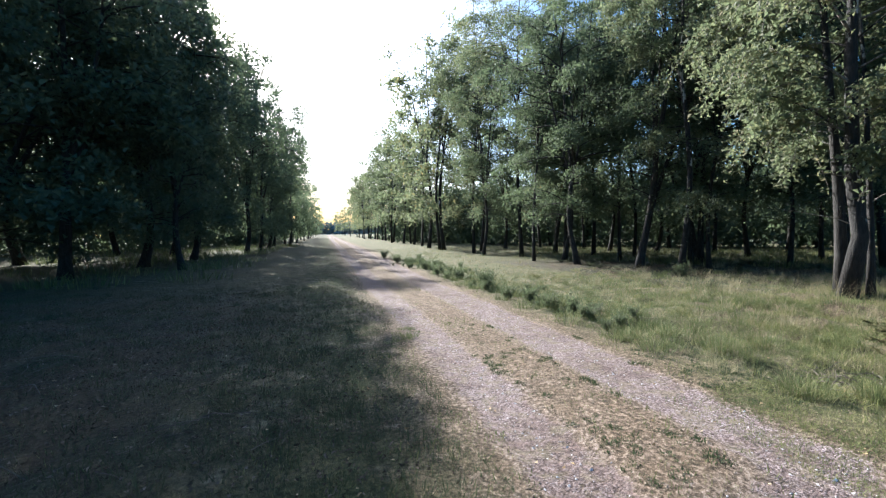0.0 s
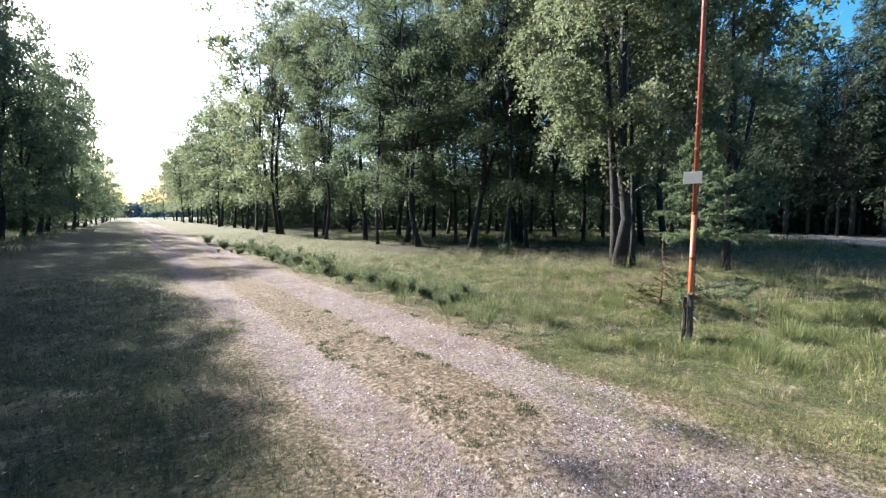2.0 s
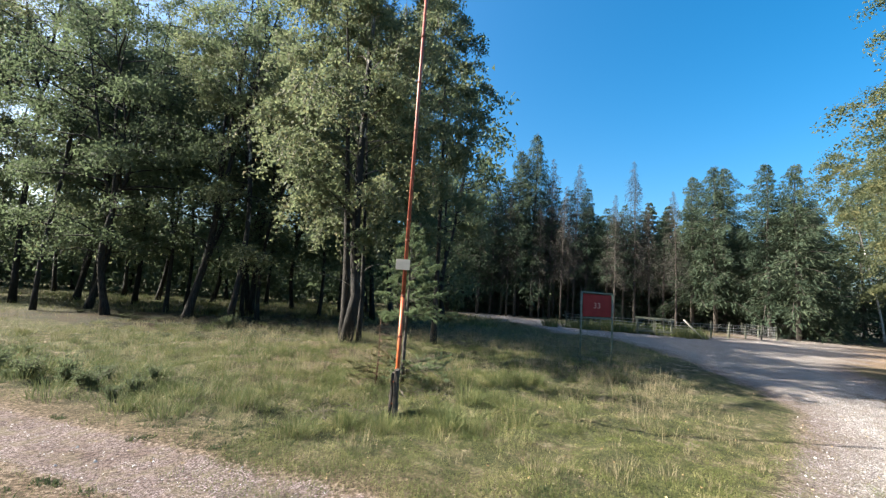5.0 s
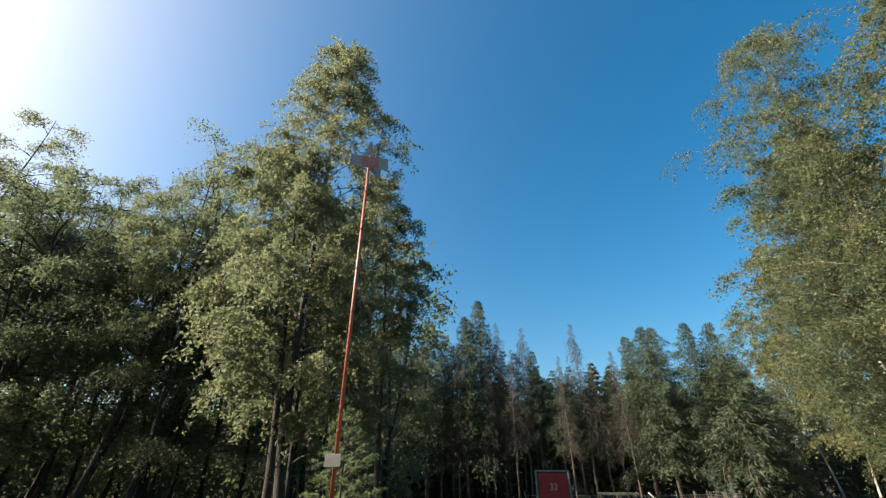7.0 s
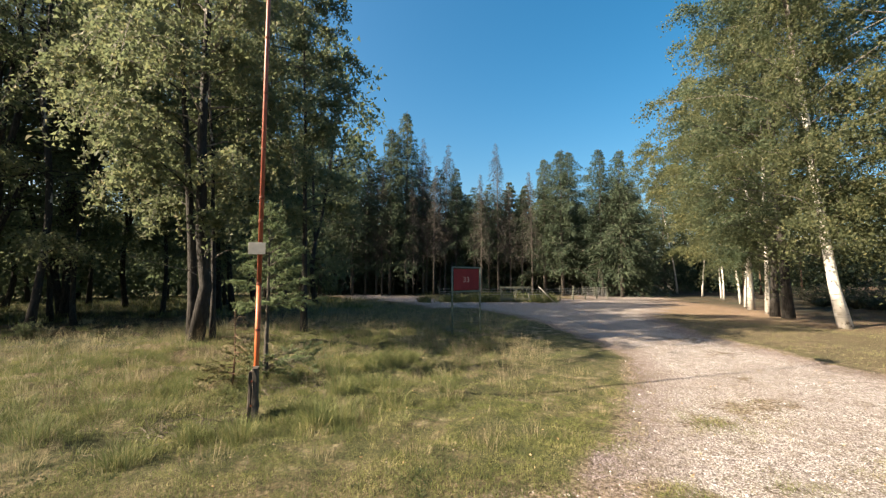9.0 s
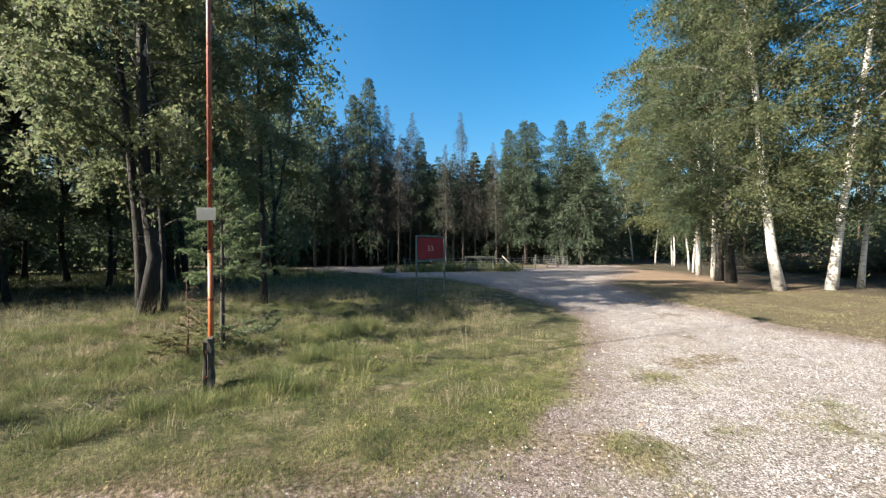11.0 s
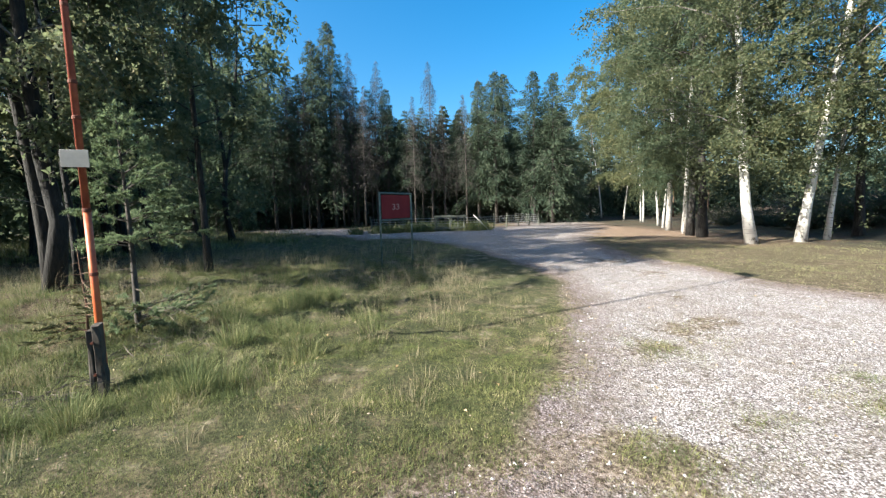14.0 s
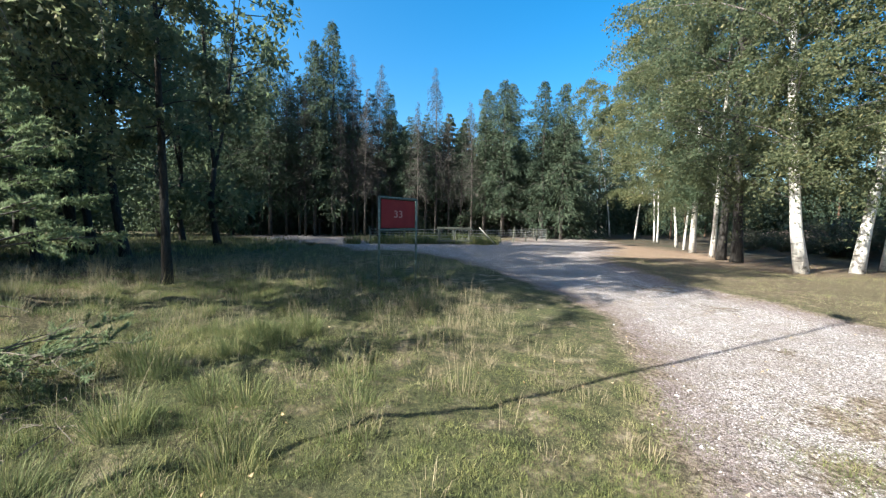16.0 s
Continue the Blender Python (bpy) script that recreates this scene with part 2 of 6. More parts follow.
    grav = mixc(n, put, maths(n, put, "MULTIPLY", blot, maths(n, put, "MULTIPLY_ADD", pale.outputs["Fac"], -0.26, 0.68)), grav, mixc(n, put, n_mid, crumb, (0.15, 0.135, 0.075)))
    col = mixc(n, put, gm, col, grav)
    p = n("BsdfPrincipled")
    put(col, p.inputs["Base Color"])
    p.inputs["Roughness"].default_value = 0.95
    p.inputs["Specular IOR Level"].default_value = 0.2
    stones = maths(n, put, "MULTIPLY", gm, maths(n, put, "MULTIPLY", v1.outputs["Distance"], -0.55))
    hgt = maths(n, put, "ADD", maths(n, put, "MULTIPLY", n_hair, 0.5), maths(n, put, "ADD", n_fine, stones))
    bump = n("Bump")
    bump.inputs["Strength"].default_value, bump.inputs["Distance"].default_value = 1.0, 0.026
    put(hgt, bump.inputs["Height"])
    put(bump.outputs[0], p.inputs["Normal"])
    put(p.outputs[0], out.inputs[0])
    return m


# glare towards the sun put into the birch greens, lightened and blued
GREEN_BIRCH = [(0.0, (0.070, 0.092, 0.055)), (0.4, (0.120, 0.140, 0.080)), (0.75, (0.182, 0.190, 0.106)), (0.92, (0.26, 0.225, 0.108)), (1.0, (0.34, 0.23, 0.085))]
# darker copy of the birch greens, offsetting the full sun on the white birches
GREEN_BIRCH_DIMMED = [(0.0, (0.046, 0.064, 0.033)), (0.4, (0.078, 0.094, 0.048)), (0.75, (0.120, 0.130, 0.066)), (0.94, (0.20, 0.180, 0.080)), (1.0, (0.30, 0.20, 0.07))]
GREEN_OAK = [(0.0, (0.044, 0.070, 0.045)), (0.5, (0.076, 0.108, 0.064)), (0.85, (0.122, 0.150, 0.084)), (1.0, (0.19, 0.185, 0.095))]
GREEN_SPRUCE = [(0.0, (0.028, 0.045, 0.033)), (0.6, (0.058, 0.082, 0.055)), (1.0, (0.100, 0.118, 0.073))]
GREEN_YOUNG = [(0.0, (0.10, 0.145, 0.080)), (0.6, (0.20, 0.26, 0.135)), (1.0, (0.36, 0.40, 0.22))]
DEAD_NEEDLE = [(0.0, (0.042, 0.039, 0.038)), (0.6, (0.080, 0.072, 0.068)), (1.0, (0.060, 0.066, 0.050))]
YELLOW = [(0.0, (0.075, 0.090, 0.045)), (0.55, (0.120, 0.130, 0.062)), (0.9, (0.19, 0.165, 0.072)), (1.0, (0.27, 0.18, 0.07))]
GRASS = [(0.0, (0.050, 0.072, 0.021)), (0.32, (0.120, 0.145, 0.045)), (0.55, (0.225, 0.218, 0.086)), (0.80, (0.33, 0.29, 0.16)), (1.0, (0.48, 0.415, 0.27))]
GRASS_GREEN = [(0.0, (0.040, 0.058, 0.022)), (0.4, (0.105, 0.130, 0.048)), (0.7, (0.22, 0.215, 0.092)), (1.0, (0.46, 0.395, 0.235))]
STRAW = [(0.0, (0.17, 0.14, 0.085)), (0.6, (0.30, 0.25, 0.16)), (1.0, (0.44, 0.38, 0.26))]
m_birch_leaf = leaf_mat("birch_leaf", GREEN_BIRCH)
m_oak_leaf = leaf_mat("oak_leaf", GREEN_OAK)
# oak leaf in a darker copy, the shady side's shade put into its colour
m_oak_shaded = leaf_mat("shaded_oak_leaf", [(0.0, (0.036, 0.060, 0.042)), (0.5, (0.064, 0.096, 0.060)), (0.85, (0.100, 0.130, 0.076)), (1.0, (0.15, 0.155, 0.085))], 0.35, 0.40)
m_birch_dimmed = leaf_mat("dimmed_birch_leaf", GREEN_BIRCH_DIMMED)
m_yellow_leaf = leaf_mat("yellowing_leaf", YELLOW)
m_spruce = leaf_mat("spruce_needles", GREEN_SPRUCE, 0.06, 0.2, 0.85)
m_young = leaf_mat("young_needles", GREEN_YOUNG, 0.25, 0.45)
m_dead = leaf_mat("dead_needles", DEAD_NEEDLE, 0.1, 0.1, 0.9)
m_grass = leaf_mat("grass_blades", GRASS, 0.2, 0.22, 0.6, 0.55)
m_grass_green = leaf_mat("green_blades", GRASS_GREEN, 0.2, 0.22, 0.6, 0.35)
m_turf = leaf_mat("turf_blades", [(0.0, (0.036, 0.050, 0.018)), (0.35, (0.100, 0.120, 0.042)), (0.6, (0.195, 0.198, 0.070)), (0.8, (0.34, 0.300, 0.160)), (1.0, (0.54, 0.46, 0.33))], 0.2, 0.25, 0.6, 0.45)
# grass greens darkened to put the oaks' shade into the colour
m_darkened_grass = leaf_mat("shade_darkened_blades", [(0.0, (0.020, 0.034, 0.018)), (0.5, (0.042, 0.060, 0.028)), (0.8, (0.08, 0.082, 0.044)), (1.0, (0.17, 0.15, 0.10))], 0.2, 0.25, 0.7, 0.3)
m_straw = leaf_mat("straw", STRAW, 0.2, 0.3, 0.7)
m_ground = ground_mat()
m_bark = bark_mat("dark_bark", (0.030, 0.026, 0.023), (0.054, 0.048, 0.044), (0.009, 0.008, 0.007))
m_bark_spruce = bark_mat("spruce_bark", (0.080, 0.067, 0.058), (0.135, 0.116, 0.102), (0.03, 0.026, 0.022))
m_pine_bark = bark_mat("pine_bark", (0.22, 0.115, 0.065), (0.16, 0.10, 0.07), (0.04, 0.03, 0.025))
m_limb = bark_mat("birch_limb_bark", (0.17, 0.15, 0.135), (0.30, 0.275, 0.25), (0.05, 0.04, 0.035))
m_birch_white = birch_bark_mat("white_birch_bark", 0.15, (0.68, 0.66, 0.63))
m_birch_dark = old_birch_mat()
m_orange = paint_mat("orange_paint", (0.42, 0.085, 0.030), (0.58, 0.155, 0.045), 0.45, 6.0, 0.0, 0.001)
m_redpaint = paint_mat("red_lead_paint", (0.25, 0.055, 0.035), (0.36, 0.10, 0.055), 0.5, 6.0, 0.0, 0.001)
m_fadered = paint_mat("faded_red", (0.30, 0.12, 0.10), (0.38, 0.20, 0.17), 0.6, 5.0, 0.0, 0.0005)
m_rust = paint_mat("dark_band", (0.12, 0.035, 0.018), (0.22, 0.06, 0.025), 0.8, 30.0)
m_timber = paint_mat("tarred_timber", (0.040, 0.032, 0.026), (0.085, 0.072, 0.060), 0.9, 9.0, 0.0, 0.006)
m_plate = paint_mat("grey_plate", (0.27, 0.27, 0.255), (0.35, 0.345, 0.32), 0.5, 5.0, 0.0, 0.0005)
m_tin = paint_mat("weathered_tin", (0.24, 0.25, 0.26), (0.34, 0.34, 0.34), 0.6, 5.0, 0.1, 0.0005)
m_signred = paint_mat("sign_red", (0.23, 0.012, 0.016), (0.28, 0.020, 0.022), 0.75, 3.0, 0.0, 0.0005)
m_signink = paint_mat("sign_figures", (0.50, 0.27, 0.24), (0.58, 0.34, 0.31), 0.6, 3.0, 0.0, 0.0005)
m_frame = paint_mat("green_frame_paint", (0.085, 0.13, 0.10), (0.20, 0.24, 0.21), 0.55, 12.0, 0.2, 0.001)
m_post = paint_mat("weathered_post", (0.10, 0.115, 0.085), (0.20, 0.19, 0.15), 0.9, 9.0, 0.0, 0.004)
m_wire = paint_mat("galvanised_wire", (0.28, 0.29, 0.29), (0.40, 0.41, 0.41), 0.5, 20.0, 0.6, 0.0005)
m_pale = paint_mat("bleached_wood", (0.52, 0.48, 0.42), (0.64, 0.60, 0.54), 0.8, 10.0, 0.0, 0.003)
m_twig = paint_mat("dry_twigs", (0.085, 0.068, 0.052), (0.165, 0.138, 0.112), 0.9, 12.0, 0.0, 0.002)
m_redtwig = paint_mat("reddish_twigs", (0.10, 0.055, 0.035), (0.17, 0.095, 0.06), 0.9, 12.0, 0.0, 0.002)
m_olive = leaf_mat("withering_needles", [(0.0, (0.10, 0.09, 0.045)), (0.6, (0.17, 0.16, 0.075)), (1.0, (0.28, 0.24, 0.13))], 0.2, 0.25)
m_pebble = leaf_mat("gravel_stone", [(0.0, (0.20, 0.185, 0.185)), (0.5, (0.46, 0.435, 0.44)), (1.0, (0.80, 0.78, 0.78))], 0.2, 0.0, 0.85)
m_crumb = leaf_mat("moss_crumb", [(0.0, (0.050, 0.048, 0.026)), (0.4, (0.125, 0.108, 0.062)), (0.7, (0.21, 0.160, 0.115)), (1.0, (0.36, 0.290, 0.230))], 0.1, 0.0, 0.9)
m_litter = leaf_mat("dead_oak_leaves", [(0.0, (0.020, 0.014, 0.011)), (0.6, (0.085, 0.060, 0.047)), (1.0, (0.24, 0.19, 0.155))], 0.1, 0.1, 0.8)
m_fallen = leaf_mat("fallen_leaves", [(0.0, (0.20, 0.11, 0.05)), (0.5, (0.42, 0.30, 0.16)), (1.0, (0.62, 0.52, 0.36))], 0.3, 0.15)


# ---- mesh helpers ----
class Buf:
    """Collects points and faces for one mesh."""

    def __init__(self):
        self.v, self.f, self.n = [], [], 0

    def add(self, verts, faces):
        self.v.append(np.asarray(verts, float).reshape(-1, 3))
        self.f.extend(tuple(i + self.n for i in face) for face in faces)
        self.n += len(self.v[-1])

    def grid(self, verts, quads):
        """quads: an integer array of shape (k, 3) or (k, 4)."""
        self.v.append(verts)
        self.f.extend(map(tuple, (quads + self.n).tolist()))
        self.n += len(verts)

    def mesh(self, name, material, smooth=False):
        me = bpy.data.meshes.new(name)
        me.from_pydata(np.vstack(self.v), [], self.f) if self.v else None
        me.materials.append(material)
        if smooth:
            me.polygons.foreach_set("use_smooth", [True] * len(me.polygons))
        me.update()
        return me


def thing(name, label, category, m=None, group="", kind=""):
    ob = new(name)
    ob.empty_display_size = 0.2
    if m is not None:
        ob.matrix_world = m
    return tagged(ob, label, category, group, kind)


def part_of(name, buf, material, parent, label="", smooth=False):
    ob = new(name, buf.mesh(name, material, smooth))
    ob.parent = parent
    if label:
        tagged(ob, label)
    return ob


def two_tone(ob, faces, second):
    """Faces from the given number on take the second material."""
    me = ob.data
    me.materials.append(second)
    idx_ = np.zeros(len(me.polygons), dtype=np.int32)
    idx_[faces:] = 1
    me.polygons.foreach_set("material_index", idx_)


def tube(buf, pts, rad, sides=6, cap=True):
    pts, rad = np.asarray(pts, float), np.asarray(rad, float)
    k = len(pts)
    tan = np.gradient(pts, axis=0)
    tan /= np.linalg.norm(tan, axis=1)[:, None] + 1e-9
    ref = np.array([1.0, 0, 0]) if abs(tan[0][0]) < 0.8 else np.array([0, 1.0, 0])
    a = np.cross(tan, ref)
    a /= np.linalg.norm(a, axis=1)[:, None] + 1e-9
    b = np.cross(tan, a)
    ang = np.linspace(0, 2 * np.pi, sides, endpoint=False)
    ring = np.cos(ang)[None, :, None] * a[:, None, :] + np.sin(ang)[None, :, None] * b[:, None, :]
    verts = (pts[:, None, :] + ring * rad[:, None, None]).reshape(-1, 3)
    i = np.arange(k - 1)[:, None] * sides
    j = np.arange(sides)[None, :]
    j2 = (j + 1) % sides
    q = np.stack([i + j, i + j2, i + sides + j2, i + sides + j], -1).reshape(-1, 4)
    base = buf.n
    buf.grid(verts, q)
    if cap:
        buf.f.append(tuple(base + s for s in range(sides - 1, -1, -1)))
        buf.f.append(tuple(base + (k - 1) * sides + s for s in range(sides)))


def box(buf, size, m=None, bevel=0.0):
    """A box with chamfered edges, centred on m."""
    bm = bmesh.new()
    bmesh.ops.create_cube(bm, size=1.0, matrix=Matrix.Diagonal((*size, 1)))
    if bevel:
        bmesh.ops.bevel(bm, geom=list(bm.edges), offset=bevel, segments=1, affect="EDGES")
    bm.verts.index_update()
    m = m or Matrix.Identity(4)
    buf.add([tuple(m @ v.co) for v in bm.verts], [tuple(v.index for v in f.verts) for f in bm.faces])
    bm.free()


def blades(buf, root, tip, width, rng):
    """Small flat pointed leaves from root to tip."""
    k = len(root)
    way = tip - root
    side = np.cross(way, rng.normal(size=(k, 3)))
    side *= (width / (np.linalg.norm(side, axis=1) + 1e-9))[:, None] * 0.5
    a, b_ = root - way * 0.1 + side, root + way * 0.35 - side * 1.25
    buf.grid(np.stack([a, b_, tip], 1).reshape(-1, 3), np.arange(k)[:, None] * 3 + np.array([[0, 1, 2]]))


def grass_tris(buf, root, tip, width, rng):
    k = len(root)
    ang = rng.uniform(0, 2 * np.pi, k)
    side = np.stack([np.cos(ang), np.sin(ang), np.zeros(k)], 1) * (width * 0.5)[:, None]
    v = np.stack([root - side, root + side, tip], 1).reshape(-1, 3)
    buf.grid(v, np.arange(k)[:, None] * 3 + np.array([[0, 1, 2]]))


# ---- lie of the land ----
APRON = [(1.0, -14), (0.9, -2), (1.3, 1.4), (3.3, 2.2), (3.7, 0.4), (4.3, -1.2), (6.4, -2.35), (8.7, -3.6), (11.0, -4.2), (15.1, -3.8), (18.9, -3.4),
         (24.5, -1.6), (24.5, 0.9), (29, 2.5), (35, 8), (60, 22), (60, 19), (40, 3.5), (31, -0.9), (31.5, -6.5), (37, -12.5), (60, -24), (60, -28), (37, -18.8),
         (27, -14.0), (22, -10.9), (18.5, -8.8), (14.0, -7.7), (11.5, -7.5), (8.9, -7.6), (6.5, -8.2), (5.0, -10), (4.2, -14)]
# weedy patches in the gravel: x, y, width, strength
WEEDS = [(5.95, -3.1, 0.45, 0.62), (6.5, -3.9, 0.5, 0.66), (4.33, -2.74, 0.32, 0.62), (4.93, -4.33, 0.3, 0.6), (4.25, -1.6, 0.4, 0.6), (4.1, -1.9, 0.35, 0.6), (4.42, -3.8, 0.35, 0.55),
         (8.1, -5.2, 0.4, 0.55), (6.7, -4.6, 0.4, 0.55), (12.6, -6.6, 1.0, 0.55), (10.5, -6.4, 0.8, 0.5), (3.2, -1.5, 0.6, 0.55), (3.4, 0.2, 0.7, 0.5), (2.3, 0.6, 0.8, 0.6), (5.4, -6.4, 0.5, 0.5)]


def inside(x, y, poly):
    """Signed distance to a closed outline, positive inside."""
    x, y = np.asarray(x, float), np.asarray(y, float)
    d, ins = np.full(x.shape, 1e9), np.zeros(x.shape, bool)
    for (ax, ay), (bx, by) in zip(poly, poly[1:] + poly[:1]):
        ex, ey = bx - ax, by - ay
        t = np.clip(((x - ax) * ex + (y - ay) * ey) / (ex * ex + ey * ey), 0, 1)
        d = np.minimum(d, np.hypot(x - ax - t * ex, y - ay - t * ey))
        cross = (ay > y) != (by > y)
        ins ^= cross & (x < ex * (y - ay) / (ey if ey else 1e-9) + ax)
    return np.where(ins, d, -d)


def step(a, b, x):
    t = np.clip((x - a) / (b - a), 0, 1)
    return t * t * (3 - 2 * t)


def wob(x, y):
    return (np.sin(1.7 * x + 0.6 * y + 0.3) + np.sin(0.9 * y - 1.1 * x + 2.0) + np.sin(2.9 * y + 0.4 * x)) / 3


def ruts(x, y):
    """The two wheel tracks of the long ride."""
    w = 0.06 * np.sin(y * 0.35) + 0.05 * np.sin(y * 0.11 + 1)
    left = step(0.44, 0.14, np.abs(x - 1.68 - w))
    right = step(0.60, 0.22, np.abs(x - 3.32 - w)) * (0.72 + 0.28 * step(2.0, 4.5, y))
    mid = 0.20 * step(2.4, 1.1, np.abs(x - 2.4))
    return np.maximum(np.maximum(left, right) * 0.95, mid) * step(-0.5, 2.5, y)


def gravel(x, y):
    a = step(-0.55, 0.45, inside(x, y, APRON) + 0.15 * wob(x * 2, y * 2))
    for px_, py_, w, k in WEEDS:
        a = a * (1 - k * np.exp(-((x - px_) ** 2 + (y - py_) ** 2) / (w * w)))
    return np.maximum(a, ruts(x, y))


def bank(x, y):
    """The sandy bank behind the white birches."""
    u = (x - 15) * 0.86 + (y + 21) * -0.5     # along
    v = (x - 15) * 0.5 + (y + 21) * 0.86      # across, positive towards the track
    lump = 0.16 * np.sin(1.9 * u + 1.3 * np.sin(1.1 * v)) + 0.10 * np.sin(4.3 * u + 2.0 * v)
    return step(-3, 6, u) * step(40, 30, u) * (1.3 + lump) * step(1.2, -2.4, v + 1.5 * lump)


def height(x, y):
    x, y = np.asarray(x, float), np.asarray(y, float)
    g = gravel(x, y)
    z = 0.035 * wob(x, y) + 0.05 * wob(x * 0.31, y * 0.27)
    hum = 0.055 * np.sin(4.3 * x + 1.4 * np.sin(2.1 * y)) * np.sin(3.9 * y + 1.2 * np.sin(1.7 * x)) + 0.03 * np.sin(8.7 * x + 1.6 * np.sin(3.3 * y + 1)) * np.sin(7.9 * y + 1.3 * np.sin(4.1 * x))
    z = z + hum * step(4.6, 5.8, x + 0.12 * y) * step(-2.5, 0.5, y + 0.3 * (x - 6)) * step(22, 14, x) * step(20, 12, y)
    z = z * (1 - 0.75 * g) - 0.03 * g
    z = z + 0.24 * np.exp(-((x - 10.4) ** 2 / 16 + (y - 6.0) ** 2 / 5)) + bank(x, y)
    return z


def zat(x, y):
    return float(height(x, y))


def axis(lo, hi, stepw, far_lo, far_hi, growth):
    a = list(np.arange(lo, hi, stepw))
    s, p = stepw, a[-1]
    while p < far_hi:
        s *= growth
        p += s
        a.append(p)
    s, p = stepw, lo
    while p > far_lo:
        s *= growth
        p -= s
        a.insert(0, p)
    return np.array(a)


gx, gy = axis(-3, 13, 0.15, -1500, 1500, 1.22), axis(-8.5, 11, 0.15, -1500, 1500, 1.18)
GX, GY = np.meshgrid(gx, gy)
rng = np.random.default_rng(5)
GZ = height(GX, GY)
GZ[np.hypot(GX, GY) > 120] = 0.0
gm_ = bpy.data.meshes.new("ground")
nx, ny = len(gx), len(gy)
idx = np.arange(nx * ny).reshape(ny, nx)
quads = np.stack([idx[:-1, :-1], idx[:-1, 1:], idx[1:, 1:], idx[1:, :-1]], -1).reshape(-1, 4)
gm_.from_pydata(np.stack([GX, GY, GZ], -1).reshape(-1, 3), [], quads.tolist())
gm_.materials.append(m_ground)
gm_.polygons.foreach_set("use_smooth", [True] * len(gm_.polygons))


def layer(name, val):
    a = gm_.attributes.new(name, "FLOAT", "POINT")
    a.data.foreach_set("value", np.ascontiguousarray(val, dtype=np.float32).ravel())


def litter_shade_at(x, y):
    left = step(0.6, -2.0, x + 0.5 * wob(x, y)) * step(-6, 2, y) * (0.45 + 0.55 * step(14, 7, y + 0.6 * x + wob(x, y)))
    # right: a dark band of colour where the wood's shade should fall
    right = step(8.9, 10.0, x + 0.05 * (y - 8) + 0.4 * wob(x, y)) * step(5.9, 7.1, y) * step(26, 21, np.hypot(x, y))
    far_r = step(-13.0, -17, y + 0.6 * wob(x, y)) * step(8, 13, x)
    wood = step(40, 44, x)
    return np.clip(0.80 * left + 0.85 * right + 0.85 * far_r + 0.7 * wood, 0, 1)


def dry_at(x, y):
    verge = step(-6.5, -9.0, y + 0.5 * wob(x, y)) * step(5, 8, x) * step(-22, -15, y)
    ridge = np.exp(-((y - 5.2 - 0.1 * (x - 8)) ** 2) / 1.6) * step(5.0, 8, x) * step(18, 12, x)
    strip = 0.9 * step(2.2, 1.0, np.abs(x - 2.6)) * step(-3, 0, y)
    return np.clip(0.5 * verge + 0.75 * ridge + strip, 0, 1)


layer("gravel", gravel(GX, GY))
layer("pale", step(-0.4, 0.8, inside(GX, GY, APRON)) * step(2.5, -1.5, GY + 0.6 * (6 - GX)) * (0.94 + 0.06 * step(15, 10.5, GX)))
# the litter mask also carries the wood's painted shade
layer("litter", litter_shade_at(GX, GY))
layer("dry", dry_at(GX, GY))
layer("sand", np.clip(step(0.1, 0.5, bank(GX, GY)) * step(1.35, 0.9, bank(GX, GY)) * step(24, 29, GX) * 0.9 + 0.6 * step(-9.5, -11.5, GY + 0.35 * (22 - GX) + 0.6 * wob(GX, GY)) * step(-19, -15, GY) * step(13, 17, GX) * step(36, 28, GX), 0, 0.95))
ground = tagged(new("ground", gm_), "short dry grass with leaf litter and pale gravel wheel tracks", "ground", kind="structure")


# ---- trees ----
def curve_pts(start, way, length, k, bend, rng, wobble):
    """A limb: starts along way, bends by the vector bend over its length."""
    t = np.linspace(0, 1, k)[:, None]
    p = start + (way * t + bend * t ** 2) * length
    p[1:] += rng.normal(size=(k - 1, 3)) * wobble * length * t[1:]
    return p


